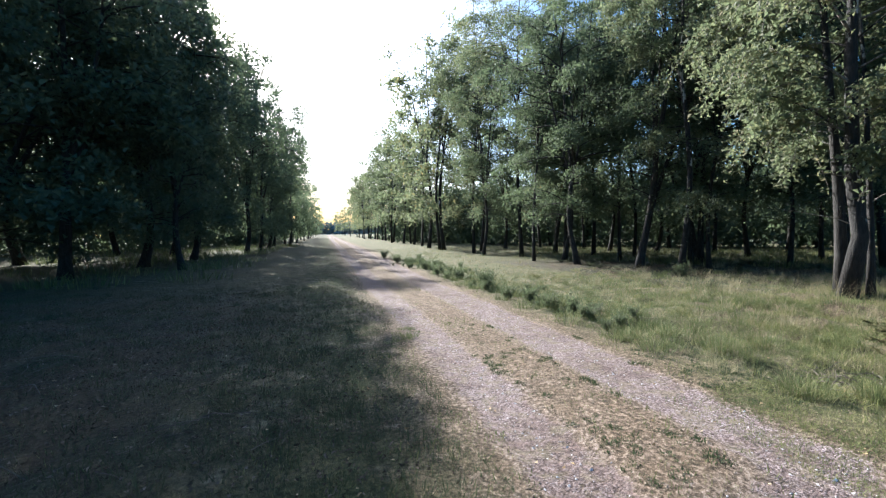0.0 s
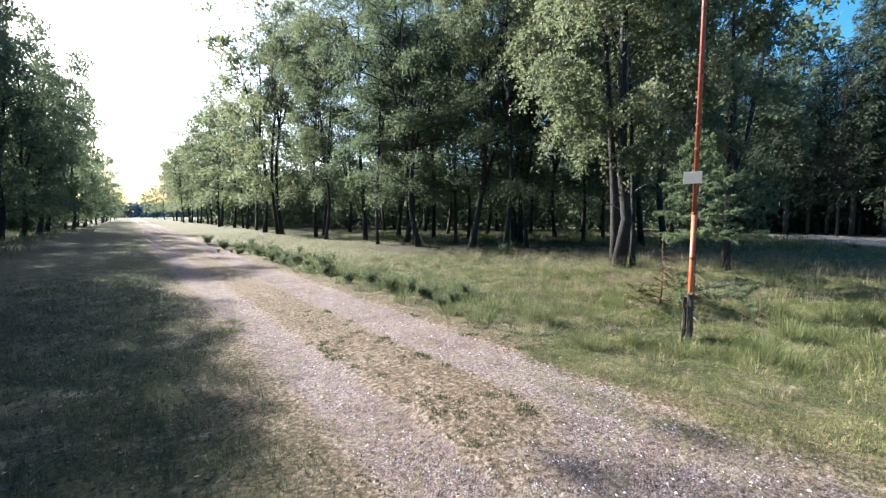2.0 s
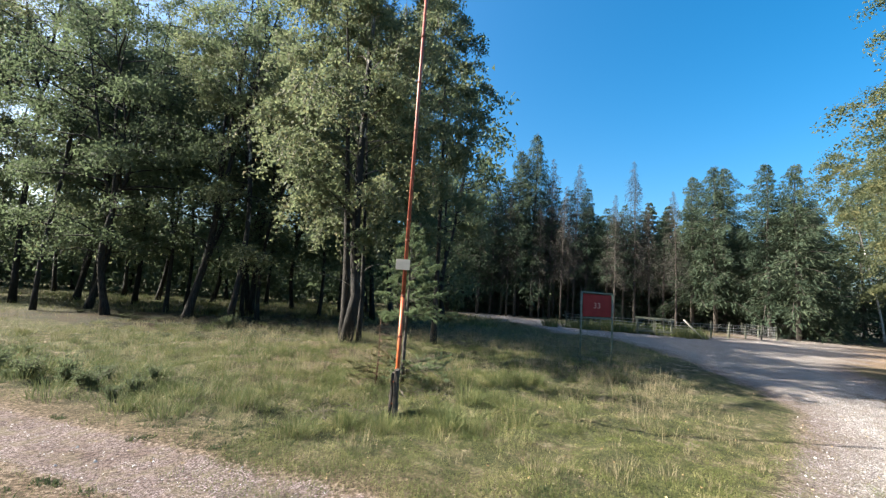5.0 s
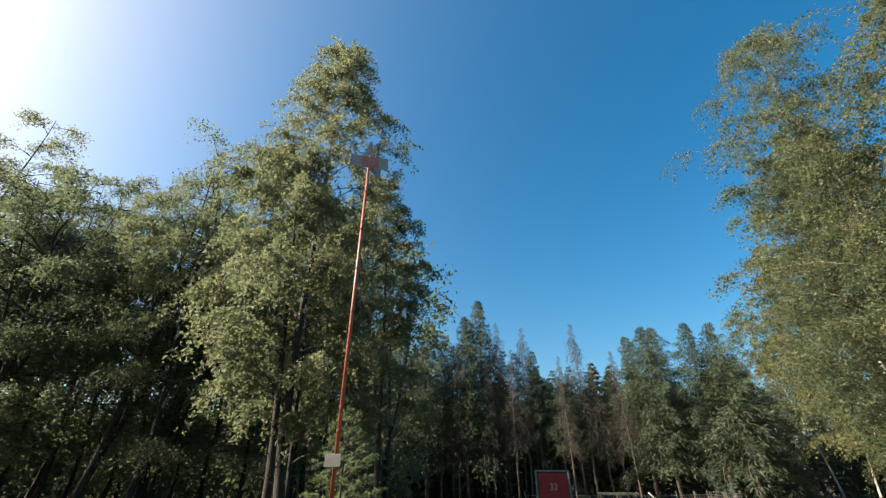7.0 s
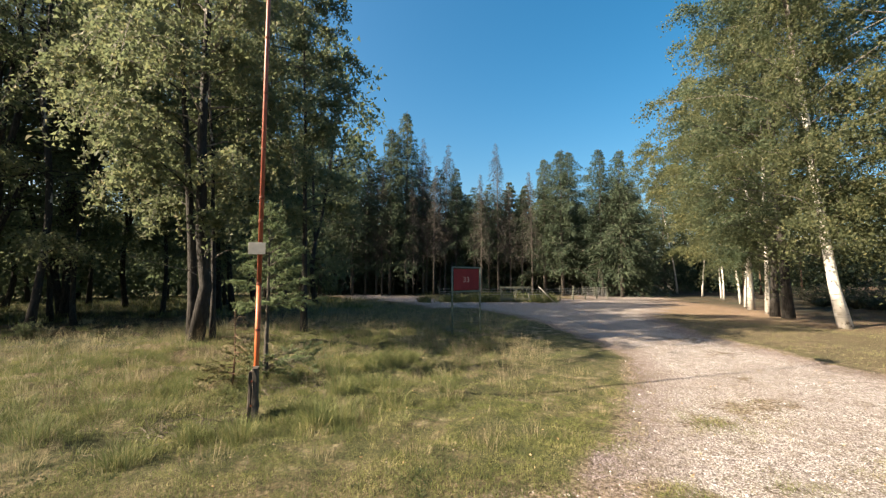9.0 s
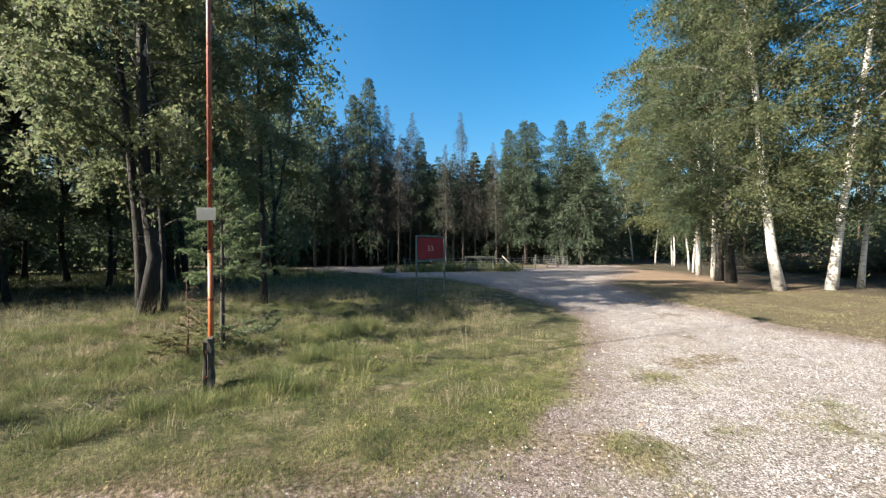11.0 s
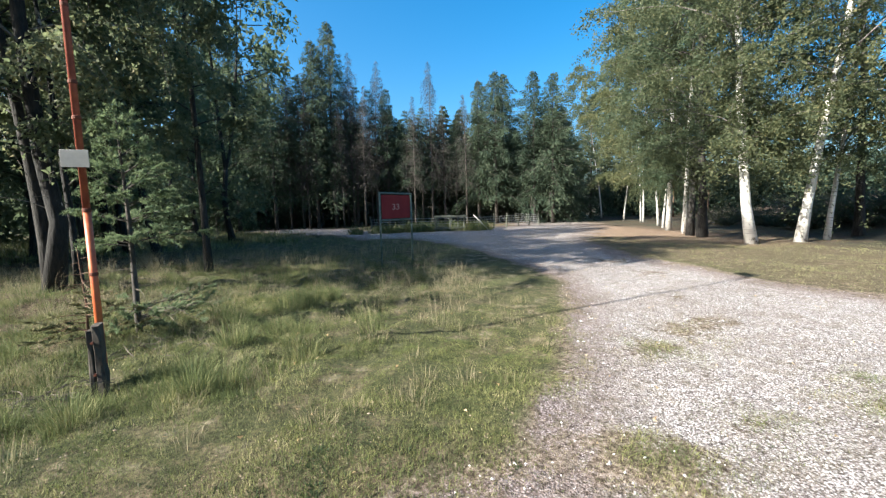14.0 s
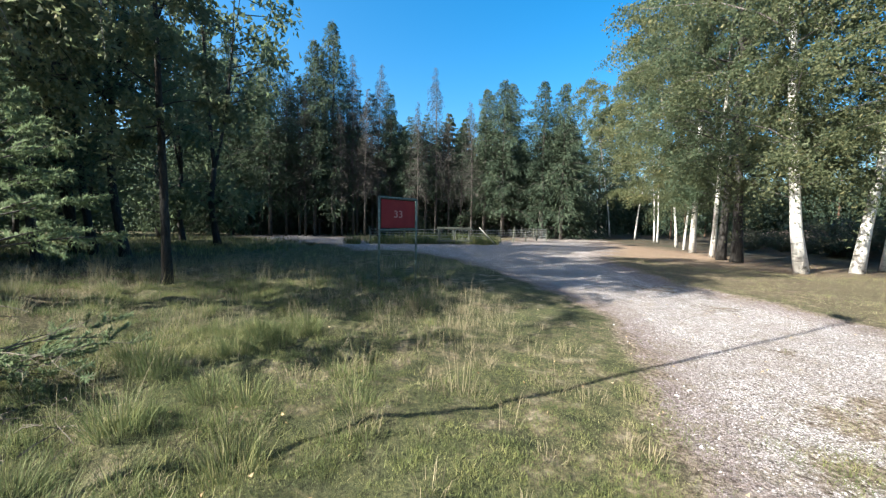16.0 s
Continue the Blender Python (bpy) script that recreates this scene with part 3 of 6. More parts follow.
def broadleaf(name, label, H, r0, lo, R, leaves, size, bark, leaf, seed, limbs=24, droop=0.55, lean=(0, 0), sides=8, twigs=7, hang=0.9, top=1.0, bare=6, twig_mesh=False, widest=0.35, loose=1.0, limb=0.013, bow=1.3, taper=1.6, low=0.95, inner=0.22, veil=(0, 0.0, 0.0), crook=(0.0, 0.0)):
    """A tree with a tapered bent trunk, rising limbs and a loose crown on hanging twigs. Its foot is the origin."""
    r = np.random.default_rng(seed)
    tree = thing(name, label, "tree")
    k = 16
    t = np.linspace(0, 1, k)
    sway = np.cumsum(r.normal(size=(k, 2)) * 0.012 * H / 4, axis=0) * t[:, None]
    trunk = np.stack([lean[0] * t ** bow + sway[:, 0], lean[1] * t ** bow + sway[:, 1], t * H], 1)
    trunk[:, :2] += np.array(crook) * np.exp(-((t * H - 1.3) / 0.9) ** 2)[:, None]     # a kinked foot
    trunk[0, 2] = -0.12
    rad = r0 * (1 - 0.96 * t) ** 1.15
    rad[0] *= 1.35
    rad[1] *= 1.04
    bt, bc = Buf(), Buf()
    bl = bt
    tube(bt, trunk, rad, sides)
    stem_faces = len(bt.f)

    def on_trunk(f):
        return np.array([np.interp(f, t, trunk[:, i]) for i in range(3)])
    roots, tips = [], []
    per = max(1, int(leaves / (limbs * twigs)))
    az = r.uniform(0, 6.28)
    for i in range(limbs + bare):
        az += 2.4 + r.normal() * 0.35
        dead = i >= limbs
        f = r.uniform(0.10, lo + 0.1) if dead else lo + (1 - lo) * ((i + r.uniform(0, 0.9)) / limbs) ** low * 0.97
        c = (f - lo) / (1 - lo)
        prof = (0.55 + 0.45 * math.sin(min(1, max(0, c) / widest) * math.pi / 2)) if c < widest else max(0.10, (1 - ((c - widest) / (1 - widest)) ** taper)) * top
        L = R * prof * r.uniform(0.72, 1.12)
        if dead:
            L = r.uniform(0.5, 1.3)
        up = r.uniform(0.45, 0.9) + 0.5 * max(0, c)
        way = np.array([math.cos(az), math.sin(az), up])
        way /= np.linalg.norm(way)
        L = L / max(0.45, math.hypot(way[0], way[1]))
        start = on_trunk(f)
        pts = curve_pts(start, way, L, 6, np.array([math.cos(az) * 0.12, math.sin(az) * 0.12, -droop * 0.55]), r, 0.025)
        lr = max(0.010, min(0.34 * np.interp(f, t, rad), 0.008 + limb * L))
        if dead:
            lr = 0.013
        tube(bl, pts, lr * np.linspace(1, 0.18, 6), 5 if sides > 6 else 4, False)
        if dead:
            continue
        for j in range(twigs):
            u = r.uniform(inner, 1.0) ** 0.8
            s = np.array([np.interp(u, np.linspace(0, 1, 6), pts[:, q]) for q in range(3)])
            a2 = az + r.normal() * 1.0
            tl = r.uniform(0.5, 1.25) * (0.35 + 0.22 * R)
            w2 = np.array([math.cos(a2), math.sin(a2), r.uniform(-0.1, 0.7)])
            w2 /= np.linalg.norm(w2)
            tp = curve_pts(s, w2, tl, 6, np.array([0, 0, -hang * r.uniform(0.5, 1.3)]), r, 0.02)
            if twig_mesh and j % 2 == 0:
                tube(bl, tp, 0.009 * np.linspace(1, 0.4, 6), 3, False)
            uu = r.uniform(0.05, 1.05, per)
            base = np.stack([np.interp(uu, np.linspace(0, 1, 6), tp[:, q]) for q in range(3)], 1)
            base += r.normal(size=(per, 3)) * np.array([0.13, 0.13, 0.11]) * (0.5 + 0.16 * R) * loose
            d = r.normal(size=(per, 3)) + np.array([0, 0, -0.5])
            d /= np.linalg.norm(d, axis=1)[:, None]
            roots.append(base)
            tips.append(base + d * (size * r.uniform(0.6, 1.35, per))[:, None])
    for i in range(veil[0]):      # short leafy shoots hanging about the stem
        s = on_trunk(r.uniform(veil[1], veil[2]))
        a2 = r.uniform(0, 6.28)
        tp = curve_pts(s, np.array([math.cos(a2), math.sin(a2), 0.35]), r.uniform(0.5, 1.3), 6, np.array([0, 0, -1.2]), r, 0.02)
        tube(bl, tp, 0.006 * np.linspace(1, 0.4, 6), 3, False)
        uu = r.uniform(0.2, 1.05, 60)
        base = np.stack([np.interp(uu, np.linspace(0, 1, 6), tp[:, q]) for q in range(3)], 1) + r.normal(size=(60, 3)) * 0.12
        d = r.normal(size=(60, 3)) + np.array([0, 0, -0.5])
        d /= np.linalg.norm(d, axis=1)[:, None]
        roots.append(base)
        tips.append(base + d * (size * r.uniform(0.6, 1.35, 60))[:, None])
    roots, tips = np.vstack(roots), np.vstack(tips)
    blades(bc, roots, tips, np.linalg.norm(tips - roots, axis=1) * 0.62, r)
    stem = part_of("trunk", bt, bark, tree, "", True)
    if bark in (m_birch_white, m_birch_dark):
        two_tone(stem, sides * int(0.52 * (k - 1)), m_limb)
    part_of("crown", bc, leaf, tree, "loose crown of small leaves")
    return tree


def forked(name, label, H, r0, seed, leaf, bark, leaves, size, fork=0.32, leaders=3, lean=(0, 0), R=3.6, clear=0.26, hang=0.9, sides=8, stems=1, twigs=8, loose=1.0, limbs=12, open_out=0.45, low=0.6, skirt=8):
    """A woodland tree: one or two curved stems that fork into rising leaders, limbs on each, and leaves in hanging clumps. Its foot is the origin."""
    r = np.random.default_rng(seed)
    tree = thing(name, label, "tree")
    bt, bc = Buf(), Buf()
    roots, tips = [], []
    lean = np.array([lean[0], lean[1], 0.0])
    count = (leaders * limbs + skirt) * stems * twigs
    per = max(3, int(leaves / count))

    def limb_at(s, away):
        c = (s[2] / H - clear) / (1 - clear)
        if c < -0.05:
            return
        L = R * (0.34 + 0.40 * math.sin(math.pi * min(1.0, 0.16 + 0.76 * max(c, 0)))) * r.uniform(0.65, 1.25)
        w = np.array([math.cos(away), math.sin(away), r.uniform(0.15, 0.85)])
        limb = curve_pts(s, w / np.linalg.norm(w), L, 6, np.array([0, 0, -0.35]), r, 0.035)
        tube(bt, limb if sides > 6 else limb[::5], min(0.045, 0.007 + 0.011 * L) * np.linspace(1, 0.2, 6 if sides > 6 else 2), 4 if sides > 6 else 3, False)
        k_leaf = int(per * (low + (1 - low) * min(1, max(0, c) / 0.3)) * r.uniform(0.5, 1.5))
        for j in range(twigs):
            v = r.uniform(0.25, 1.0) ** 0.7
            p = np.array([np.interp(v, np.linspace(0, 1, 6), limb[:, k]) for k in range(3)])
            a3 = away + r.normal() * 1.1
            w2 = np.array([math.cos(a3), math.sin(a3), r.uniform(-0.1, 0.8)])
            tl = r.uniform(0.4, 1.1) * (0.35 + 0.17 * R)
            tp = curve_pts(p, w2 / np.linalg.norm(w2), tl, 5, np.array([0, 0, -hang * r.uniform(0.4, 1.3)]), r, 0.02)
            if sides > 6 and j % 3 == 0:
                tube(bt, tp, 0.007 * np.linspace(1, 0.4, 5), 3, False)
            uu = r.uniform(0.1, 1.05, k_leaf)
            b0 = np.stack([np.interp(uu, np.linspace(0, 1, 5), tp[:, k]) for k in range(3)], 1)
            b0 += r.normal(size=(k_leaf, 3)) * 0.15 * loose
            d = r.normal(size=(k_leaf, 3)) + np.array([0, 0, -0.5])
            d /= np.linalg.norm(d, axis=1)[:, None]
            roots.append(b0)
            tips.append(b0 + d * (size * r.uniform(0.6, 1.35, k_leaf))[:, None])

    for st in range(stems):
        a0 = r.uniform(0, 6.28)
        hf = fork * H * r.uniform(0.85, 1.15)
        side = np.array([math.cos(a0), math.sin(a0), 0]) * (0.09 * H if st else 0.0)
        t = np.linspace(0, 1, 9)[:, None]
        bow = np.array([math.cos(a0 + 1), math.sin(a0 + 1), 0]) * 0.022 * H
        main = (lean * fork + side) * t ** 1.2 + bow * np.sin(t * 3.0) + np.array([0, 0, 1.0]) * t * hf
        main += np.cumsum(r.normal(size=(9, 3)) * 0.018, axis=0) * t
        main[0, 2] = -0.12
        base_r = r0 * (1.0 if st == 0 else 0.72)
        rad = base_r * np.linspace(1.0, 0.72, 9)
        rad[0] *= 1.45
        rad[1] *= 1.1
        tube(bt, main, rad, sides)
        for q in range(leaders):
            az = a0 + q * 6.283 / leaders + r.normal() * 0.4
            up = H * (1.0 if q == 0 else r.uniform(0.78, 0.97)) - hf
            out = R * open_out * (0.35 if q == 0 else r.uniform(0.7, 1.15))
            t = np.linspace(0, 1, 10)[:, None]
            way = np.array([math.cos(az), math.sin(az), 0]) * out
            kink = np.array([math.cos(az + 1.7), math.sin(az + 1.7), 0]) * R * 0.10 * np.sin(t * r.uniform(3, 6))
            path = main[-1] + way * t ** 0.75 + lean * (1 - fork) * t + kink * t + np.array([0, 0, up]) * t
            lead = base_r * 0.72 * (0.85 if q == 0 else 0.62) * (1 - 0.93 * t[:, 0]) + 0.006
            tube(bt, path, lead, max(5, sides - 2), False)
            az2 = r.uniform(0, 6.28)
            for i in range(limbs):
                u = 0.06 + 0.94 * (i + r.uniform(0, 0.9)) / limbs
                az2 += 2.4 + r.normal() * 0.4
                limb_at(np.array([np.interp(u, t[:, 0], path[:, k]) for k in range(3)]), az if r.uniform() < 0.35 and q else az2)
        az2 = r.uniform(0, 6.28)
        for i in range(skirt):
            u = r.uniform(min(0.9, clear / fork), 1.0)
            az2 += 2.4 + r.normal() * 0.4
            limb_at(np.array([np.interp(u, np.linspace(0, 1, 9), main[:, k]) for k in range(3)]), az2)
    roots, tips = np.vstack(roots), np.vstack(tips)
    blades(bc, roots, tips, np.linalg.norm(tips - roots, axis=1) * 0.62, r)
    part_of("trunk", bt, bark, tree, "", True)
    part_of("crown", bc, leaf, tree, "open crown of small hanging leaves")
    return tree


def spruce(name, label, H, r0, lo, R, seed, needles, bark, sprays=16, whorl=0.5, dead_low=True, gaps=0.0, droop=0.5, size=1.0, thin=0.30, comb=1.0):
    """A conifer with whorls of drooping boughs; bare dead boughs below the green crown."""
    r = np.random.default_rng(seed)
    tree = thing(name, label, "tree")
    bt, bc = Buf(), Buf()
    bl = bt
    t = np.linspace(0, 1, 12)
    trunk = np.stack([np.cumsum(r.normal(size=12)) * 0.004 * H * t, np.cumsum(r.normal(size=12)) * 0.004 * H * t, t * H], 1)
    trunk[0, 2] = -0.15
    tube(bt, trunk, r0 * (1 - 0.96 * t) ** 0.9, 7)
    roots, tips = [], []
    z, az = (0.09 if dead_low else lo) * H, 0.0
    while z < H * 0.992:
        c = (z / H - lo) / (1 - lo)
        for j in range(5):
            az += 1.2566 + r.normal() * 0.25
            if r.uniform() < gaps:
                continue
            start = np.array([np.interp(z / H, t, trunk[:, q]) for q in range(3)])
            if c < 0:
                if r.uniform() < 0.8:
                    L = R * r.uniform(0.25, 0.6)
                    pts = curve_pts(start, np.array([math.cos(az), math.sin(az), -0.1]), L, 4, np.array([0, 0, -0.3]), r, 0.03)
                    tube(bl, pts, 0.016 * np.linspace(1, 0.3, 4), 3, False)
                continue
            L = (R * (1 - c) ** 0.74 + 0.05) * r.uniform(0.45, 1.2) * (1 + 0.25 * math.sin(az + seed))
            way = np.array([math.cos(az), math.sin(az), 0.10 + 0.55 * c])
            pts = curve_pts(start, way, L, 5, np.array([0, 0, -droop * (1 - 0.6 * c)]), r, 0.02)
            tube(bl, pts[::2], (0.012 + 0.008 * L) * np.linspace(1, 0.25, 3), 3, False)
            k = max(4, int(sprays * min(0.4 + 0.6 * L / (R + 0.1), 0.08 + 1.6 * L / R)))
            u = r.uniform(0.08, 1.0, k)
            base = np.stack([np.interp(u, np.linspace(0, 1, 5), pts[:, q]) for q in range(3)], 1)
            across = r.normal(size=k) * 0.24 * L * (1.15 - u)
            base += np.stack([-math.sin(az) * across, math.cos(az) * across, -np.abs(r.normal(size=k)) * (0.05 + 0.11 * L) * comb], 1)
            sl = size * (0.20 + 0.07 * L) * r.uniform(0.5, 1.4, k)
            d = np.stack([math.cos(az) * 0.7 - math.sin(az) * np.sign(across) * 0.6, math.sin(az) * 0.7 + math.cos(az) * np.sign(across) * 0.6, r.uniform(-1.1, 0.15, k)], 1)
            d += r.normal(size=(k, 3)) * 0.3
            roots.append(base)
            tips.append(base + d * sl[:, None])
        z += whorl * r.uniform(0.8, 1.2) * (1.0 - 0.4 * max(0, c))
    roots, tips = np.vstack(roots), np.vstack(tips)
    blades(bc, roots, tips, np.linalg.norm(tips - roots, axis=1) * thin + 0.1 * thin * size, r)
    part_of("trunk", bt, bark, tree, "", True)
    part_of("needles", bc, needles, tree, "sprays of needles")
    return tree


def stand(x, y, turn=0.0, scale=1.0, tall=1.0, tilt=(0, 0)):
    return pose(x, y, zat(x, y), tilt[0], tilt[1], turn) @ Matrix.Diagonal((scale, scale, scale * tall, 1))


def plant(proto, places, group):
    """Puts a tree on the first place, and copies on the rest, scaled from the first."""
    first = True
    for x, y, turn, s, tall in places:
        m = stand(x, y, turn, s, tall)
        ob = proto if first else copy_thing(proto, m)
        if first:
            proto.matrix_basis = m
            first = False
        tagged(ob, group=group)


def jitter_line(a, b, spacing, spread, rng, s=(0.85, 1.15)):
    a, b = np.array(a, float), np.array(b, float)
    k = int(np.linalg.norm(b - a) / spacing)
    out = []
    for i in range(k):
        p = a + (b - a) * (i + rng.uniform(0.2, 0.8)) / k + rng.normal(size=2) * spread
        out.append((p[0], p[1], rng.uniform(0, 360), rng.uniform(*s), rng.uniform(0.9, 1.12)))
    return out


rng = np.random.default_rng(11)
# the tall weeping birch behind the pole, with its companions
hero = broadleaf("birch_tree", "tall weeping birch with a dark cracked foot in the meadow", 18.2, 0.138, 0.17, 2.75, 68000, 0.085, m_birch_dark, m_birch_leaf, 3,
                 limbs=50, droop=0.8, lean=(0.35, 0.25), sides=10, twigs=16, hang=1.3, twig_mesh=True, widest=0.2, taper=1.5, loose=0.6, limb=0.007, crook=(0.10, -0.16))
hero.matrix_basis = stand(10.30, 5.80)
twin = broadleaf("birch_tree", "slim birch stem leaning beside the tall weeping birch", 11.5, 0.065, 0.22, 1.8, 15000, 0.095, m_birch_dark, m_birch_leaf, 8,
                 limbs=20, lean=(1.6, 1.4), sides=7, hang=1.2, loose=0.65, limb=0.008, twigs=12, twig_mesh=True)
twin.matrix_basis = stand(10.62, 5.55)
dark_twin = broadleaf("birch_tree", "dark-stemmed birch close behind the weeping birch", 12.2, 0.12, 0.22, 2.3, 28000, 0.105, m_bark, m_birch_leaf, 18,
                      limbs=30, lean=(-0.6, 0.8), sides=8, hang=1.2, loose=0.65, limb=0.008, twigs=12, twig_mesh=True)
dark_twin.matrix_basis = stand(10.75, 6.1)
slim = broadleaf("birch_tree", "slender dark-stemmed birch at the edge of the shade", 13.2, 0.10, 0.22, 1.7, 24000, 0.106, m_bark, m_birch_leaf, 21,
                 limbs=32, lean=(0.5, 0.3), sides=8, hang=1.2, loose=0.65, limb=0.008, twigs=12, twig_mesh=True)
slim.matrix_basis = stand(13.6, 4.42)

# birches and oaks of the wood on the sunny side of the ride
wood_a = forked("oak_tree", "dark double-stemmed tree leaning in the open woodland", 15.4, 0.15, 31, m_oak_leaf, m_bark, 30000, 0.105, 0.36, 3, (0.5, -1.7), 3.6, 0.17, stems=2, limbs=10, twigs=9)
wood_b = forked("oak_tree", "dark forked oak with an open leafy crown in the woodland", 14.0, 0.14, 32, m_oak_leaf, m_bark, 29000, 0.108, 0.30, 4, (-0.5, 0.4), 4.2, 0.15, limbs=13, twigs=10)
wood_c = forked("birch_tree", "slender woodland birch with a dark stem and hanging twigs", 16.0, 0.11, 33, m_birch_leaf, m_birch_dark, 27000, 0.098, 0.50, 3, (0.5, -0.4), 3.0, 0.16, 1.3, skirt=14, limbs=15, twigs=10, loose=0.8, open_out=0.4)
wood_d = forked("oak_tree", "thin crooked dark-stemmed tree in the open woodland", 12.0, 0.09, 34, m_oak_leaf, m_bark, 17000, 0.105, 0.42, 3, (-0.9, -0.8), 2.8, 0.16, limbs=11, twigs=9)
plant(wood_a, [(13.0, 14.5, 0, 1.0, 1.0), (19.0, 17.0, 120, 1.0, 1.0), (22.2, 11.9, 200, 1.1, 1.0), (16.0, 26.0, 40, 1.0, 1.0)], "woodland trees")
# the copy at (17.6, 9.8) is added behind the birch to shade the gravel
plant(wood_b, [(11.8, 17.1, 20, 0.95, 1.02), (17.8, 15.8, 100, 1.1, 1.05), (13.4, 20.8, 200, 1.0, 1.1), (20.7, 9.2, 310, 1.15, 1.05), (17.6, 9.8, 70, 0.95, 1.0), (10.7, 26.6, 250, 0.85, 1.25), (24.5, 18.5, 60, 1.1, 1.0)], "woodland trees")
plant(wood_c, [(11.3, 30.0, 0, 1.1, 1.05), (12.9, 12.3, 90, 0.85, 0.92), (17.0, 23.0, 170, 1.0, 1.0), (21.4, 10.7, 260, 1.05, 1.0), (10.4, 36.6, 310, 1.05, 1.0), (12.6, 24.5, 220, 1.05, 1.0), (12.6, 31.8, 130, 1.05, 1.05)], "woodland trees")
plant(wood_d, [(15.0, 18.1, 0, 1.0, 1.0), (16.8, 15.4, 80, 1.0, 1.05), (11.2, 20.3, 160, 0.95, 1.1), (18.1, 20.6, 300, 1.1, 1.05), (15.6, 13.4, 30, 0.9, 1.0), (23.6, 14.2, 110, 1.1, 1.05), (14.6, 22.6, 190, 1.0, 1.1), (19.6, 13.0, 270, 1.0, 1.1)], "woodland trees")

# oaks on the shady side; oak_l's last slim copy is added to cast shade
oak_l = forked("oak_tree", "dark oak with a dense low crown beside the ride", 16.0, 0.24, 41, m_oak_shaded, m_bark, 19000, 0.20, 0.22, 4, (0.9, 0), 5.4, 0.10, 0.6, skirt=12, limbs=17, twigs=9, loose=1.7, low=0.9)
oak_m = forked("oak_tree", "dark forked oak with spreading limbs in the shade", 15.0, 0.18, 42, m_oak_shaded, m_bark, 18000, 0.20, 0.26, 4, (0.5, 0.6), 5.0, 0.10, 0.6, skirt=12, limbs=16, twigs=9, loose=1.7, low=0.9)
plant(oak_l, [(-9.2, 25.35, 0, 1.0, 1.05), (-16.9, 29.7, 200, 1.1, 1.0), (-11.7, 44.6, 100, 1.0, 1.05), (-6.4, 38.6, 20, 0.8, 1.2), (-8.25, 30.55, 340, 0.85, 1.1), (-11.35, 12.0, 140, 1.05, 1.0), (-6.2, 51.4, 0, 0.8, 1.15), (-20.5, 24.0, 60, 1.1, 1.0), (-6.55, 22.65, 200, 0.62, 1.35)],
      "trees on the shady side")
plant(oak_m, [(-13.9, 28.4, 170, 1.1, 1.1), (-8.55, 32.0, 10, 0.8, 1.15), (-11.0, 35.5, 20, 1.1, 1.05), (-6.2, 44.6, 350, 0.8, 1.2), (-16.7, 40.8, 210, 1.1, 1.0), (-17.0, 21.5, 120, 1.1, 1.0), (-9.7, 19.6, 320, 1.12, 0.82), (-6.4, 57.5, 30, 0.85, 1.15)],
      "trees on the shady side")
# overhanging oak, stood and shaped so that its shadow covers the verge
oak_n = forked("oak_tree", "broad dark oak overhanging the shaded verge", 14.5, 0.20, 43, m_oak_shaded, m_bark, 30000, 0.20, 0.26, 5, (2.4, 0.8), 5.8, 0.12, 0.8, skirt=10, limbs=16, twigs=10, loose=1.4, low=0.9)
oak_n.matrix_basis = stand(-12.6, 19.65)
# trees further off
far_a = forked("woodland_tree", "leafy woodland tree far along the ride", 15.5, 0.17, 51, m_oak_leaf, m_bark, 3500, 0.30, 0.24, 3, (0.4, 0), 4.0, 0.07, 0.7, 5, skirt=10, limbs=10, twigs=6, loose=2.0, low=0.9)
far_b = forked("woodland_tree", "slender woodland birch far along the ride", 16.0, 0.13, 52, m_birch_leaf, m_birch_dark, 3500, 0.28, 0.42, 3, (0.3, 0.2), 3.4, 0.10, 1.1, 5, skirt=12, limbs=10, twigs=6, loose=1.6, low=0.9)
pa = (jitter_line((-5.5, 55), (-5.0, 150), 6.0, 0.8, rng) + jitter_line((-11, 58), (-11, 110), 12, 1.5, rng) + jitter_line((-5.0, 150), (-5.0, 380), 46, 1.0, rng, (0.95, 1.2))
      + jitter_line((-38, 38), (-16, 58), 3.6, 2, rng) + jitter_line((-34, 28), (-22, 33), 4, 1.5, rng) + jitter_line((-60, 75), (-18, 85), 12, 4, rng)
      # unseen trees added behind the start, to hold skylight off the left verge
      + [(-9, 3, 0, 1.0, 1.0), (-10, -6, 70, 1.0, 1.0), (-9, -15, 140, 1.0, 1.0), (-14, -1, 200, 1.1, 1.0), (-13, -11, 260, 1.1, 1.0), (-9, -25, 320, 1.0, 1.0), (-16, 8, 30, 1.1, 1.0)]
      + [(28.3, 28.1, 160, 1.0, 1.0), (16.5, 35.5, 10, 1.0, 1.1), (26, 13.5, 50, 0.9, 1.0), (30, 20, 200, 1.0, 1.0), (23, 24, 280, 1.0, 1.0), (33, 29, 0, 1.0, 1.0), (27.5, 8.5, 120, 1.15, 1.0), (31.5, 12.0, 20, 1.15, 1.0), (35, 15, 70, 1.1, 1.0), (24, 40, 80, 1.0, 1.0)])
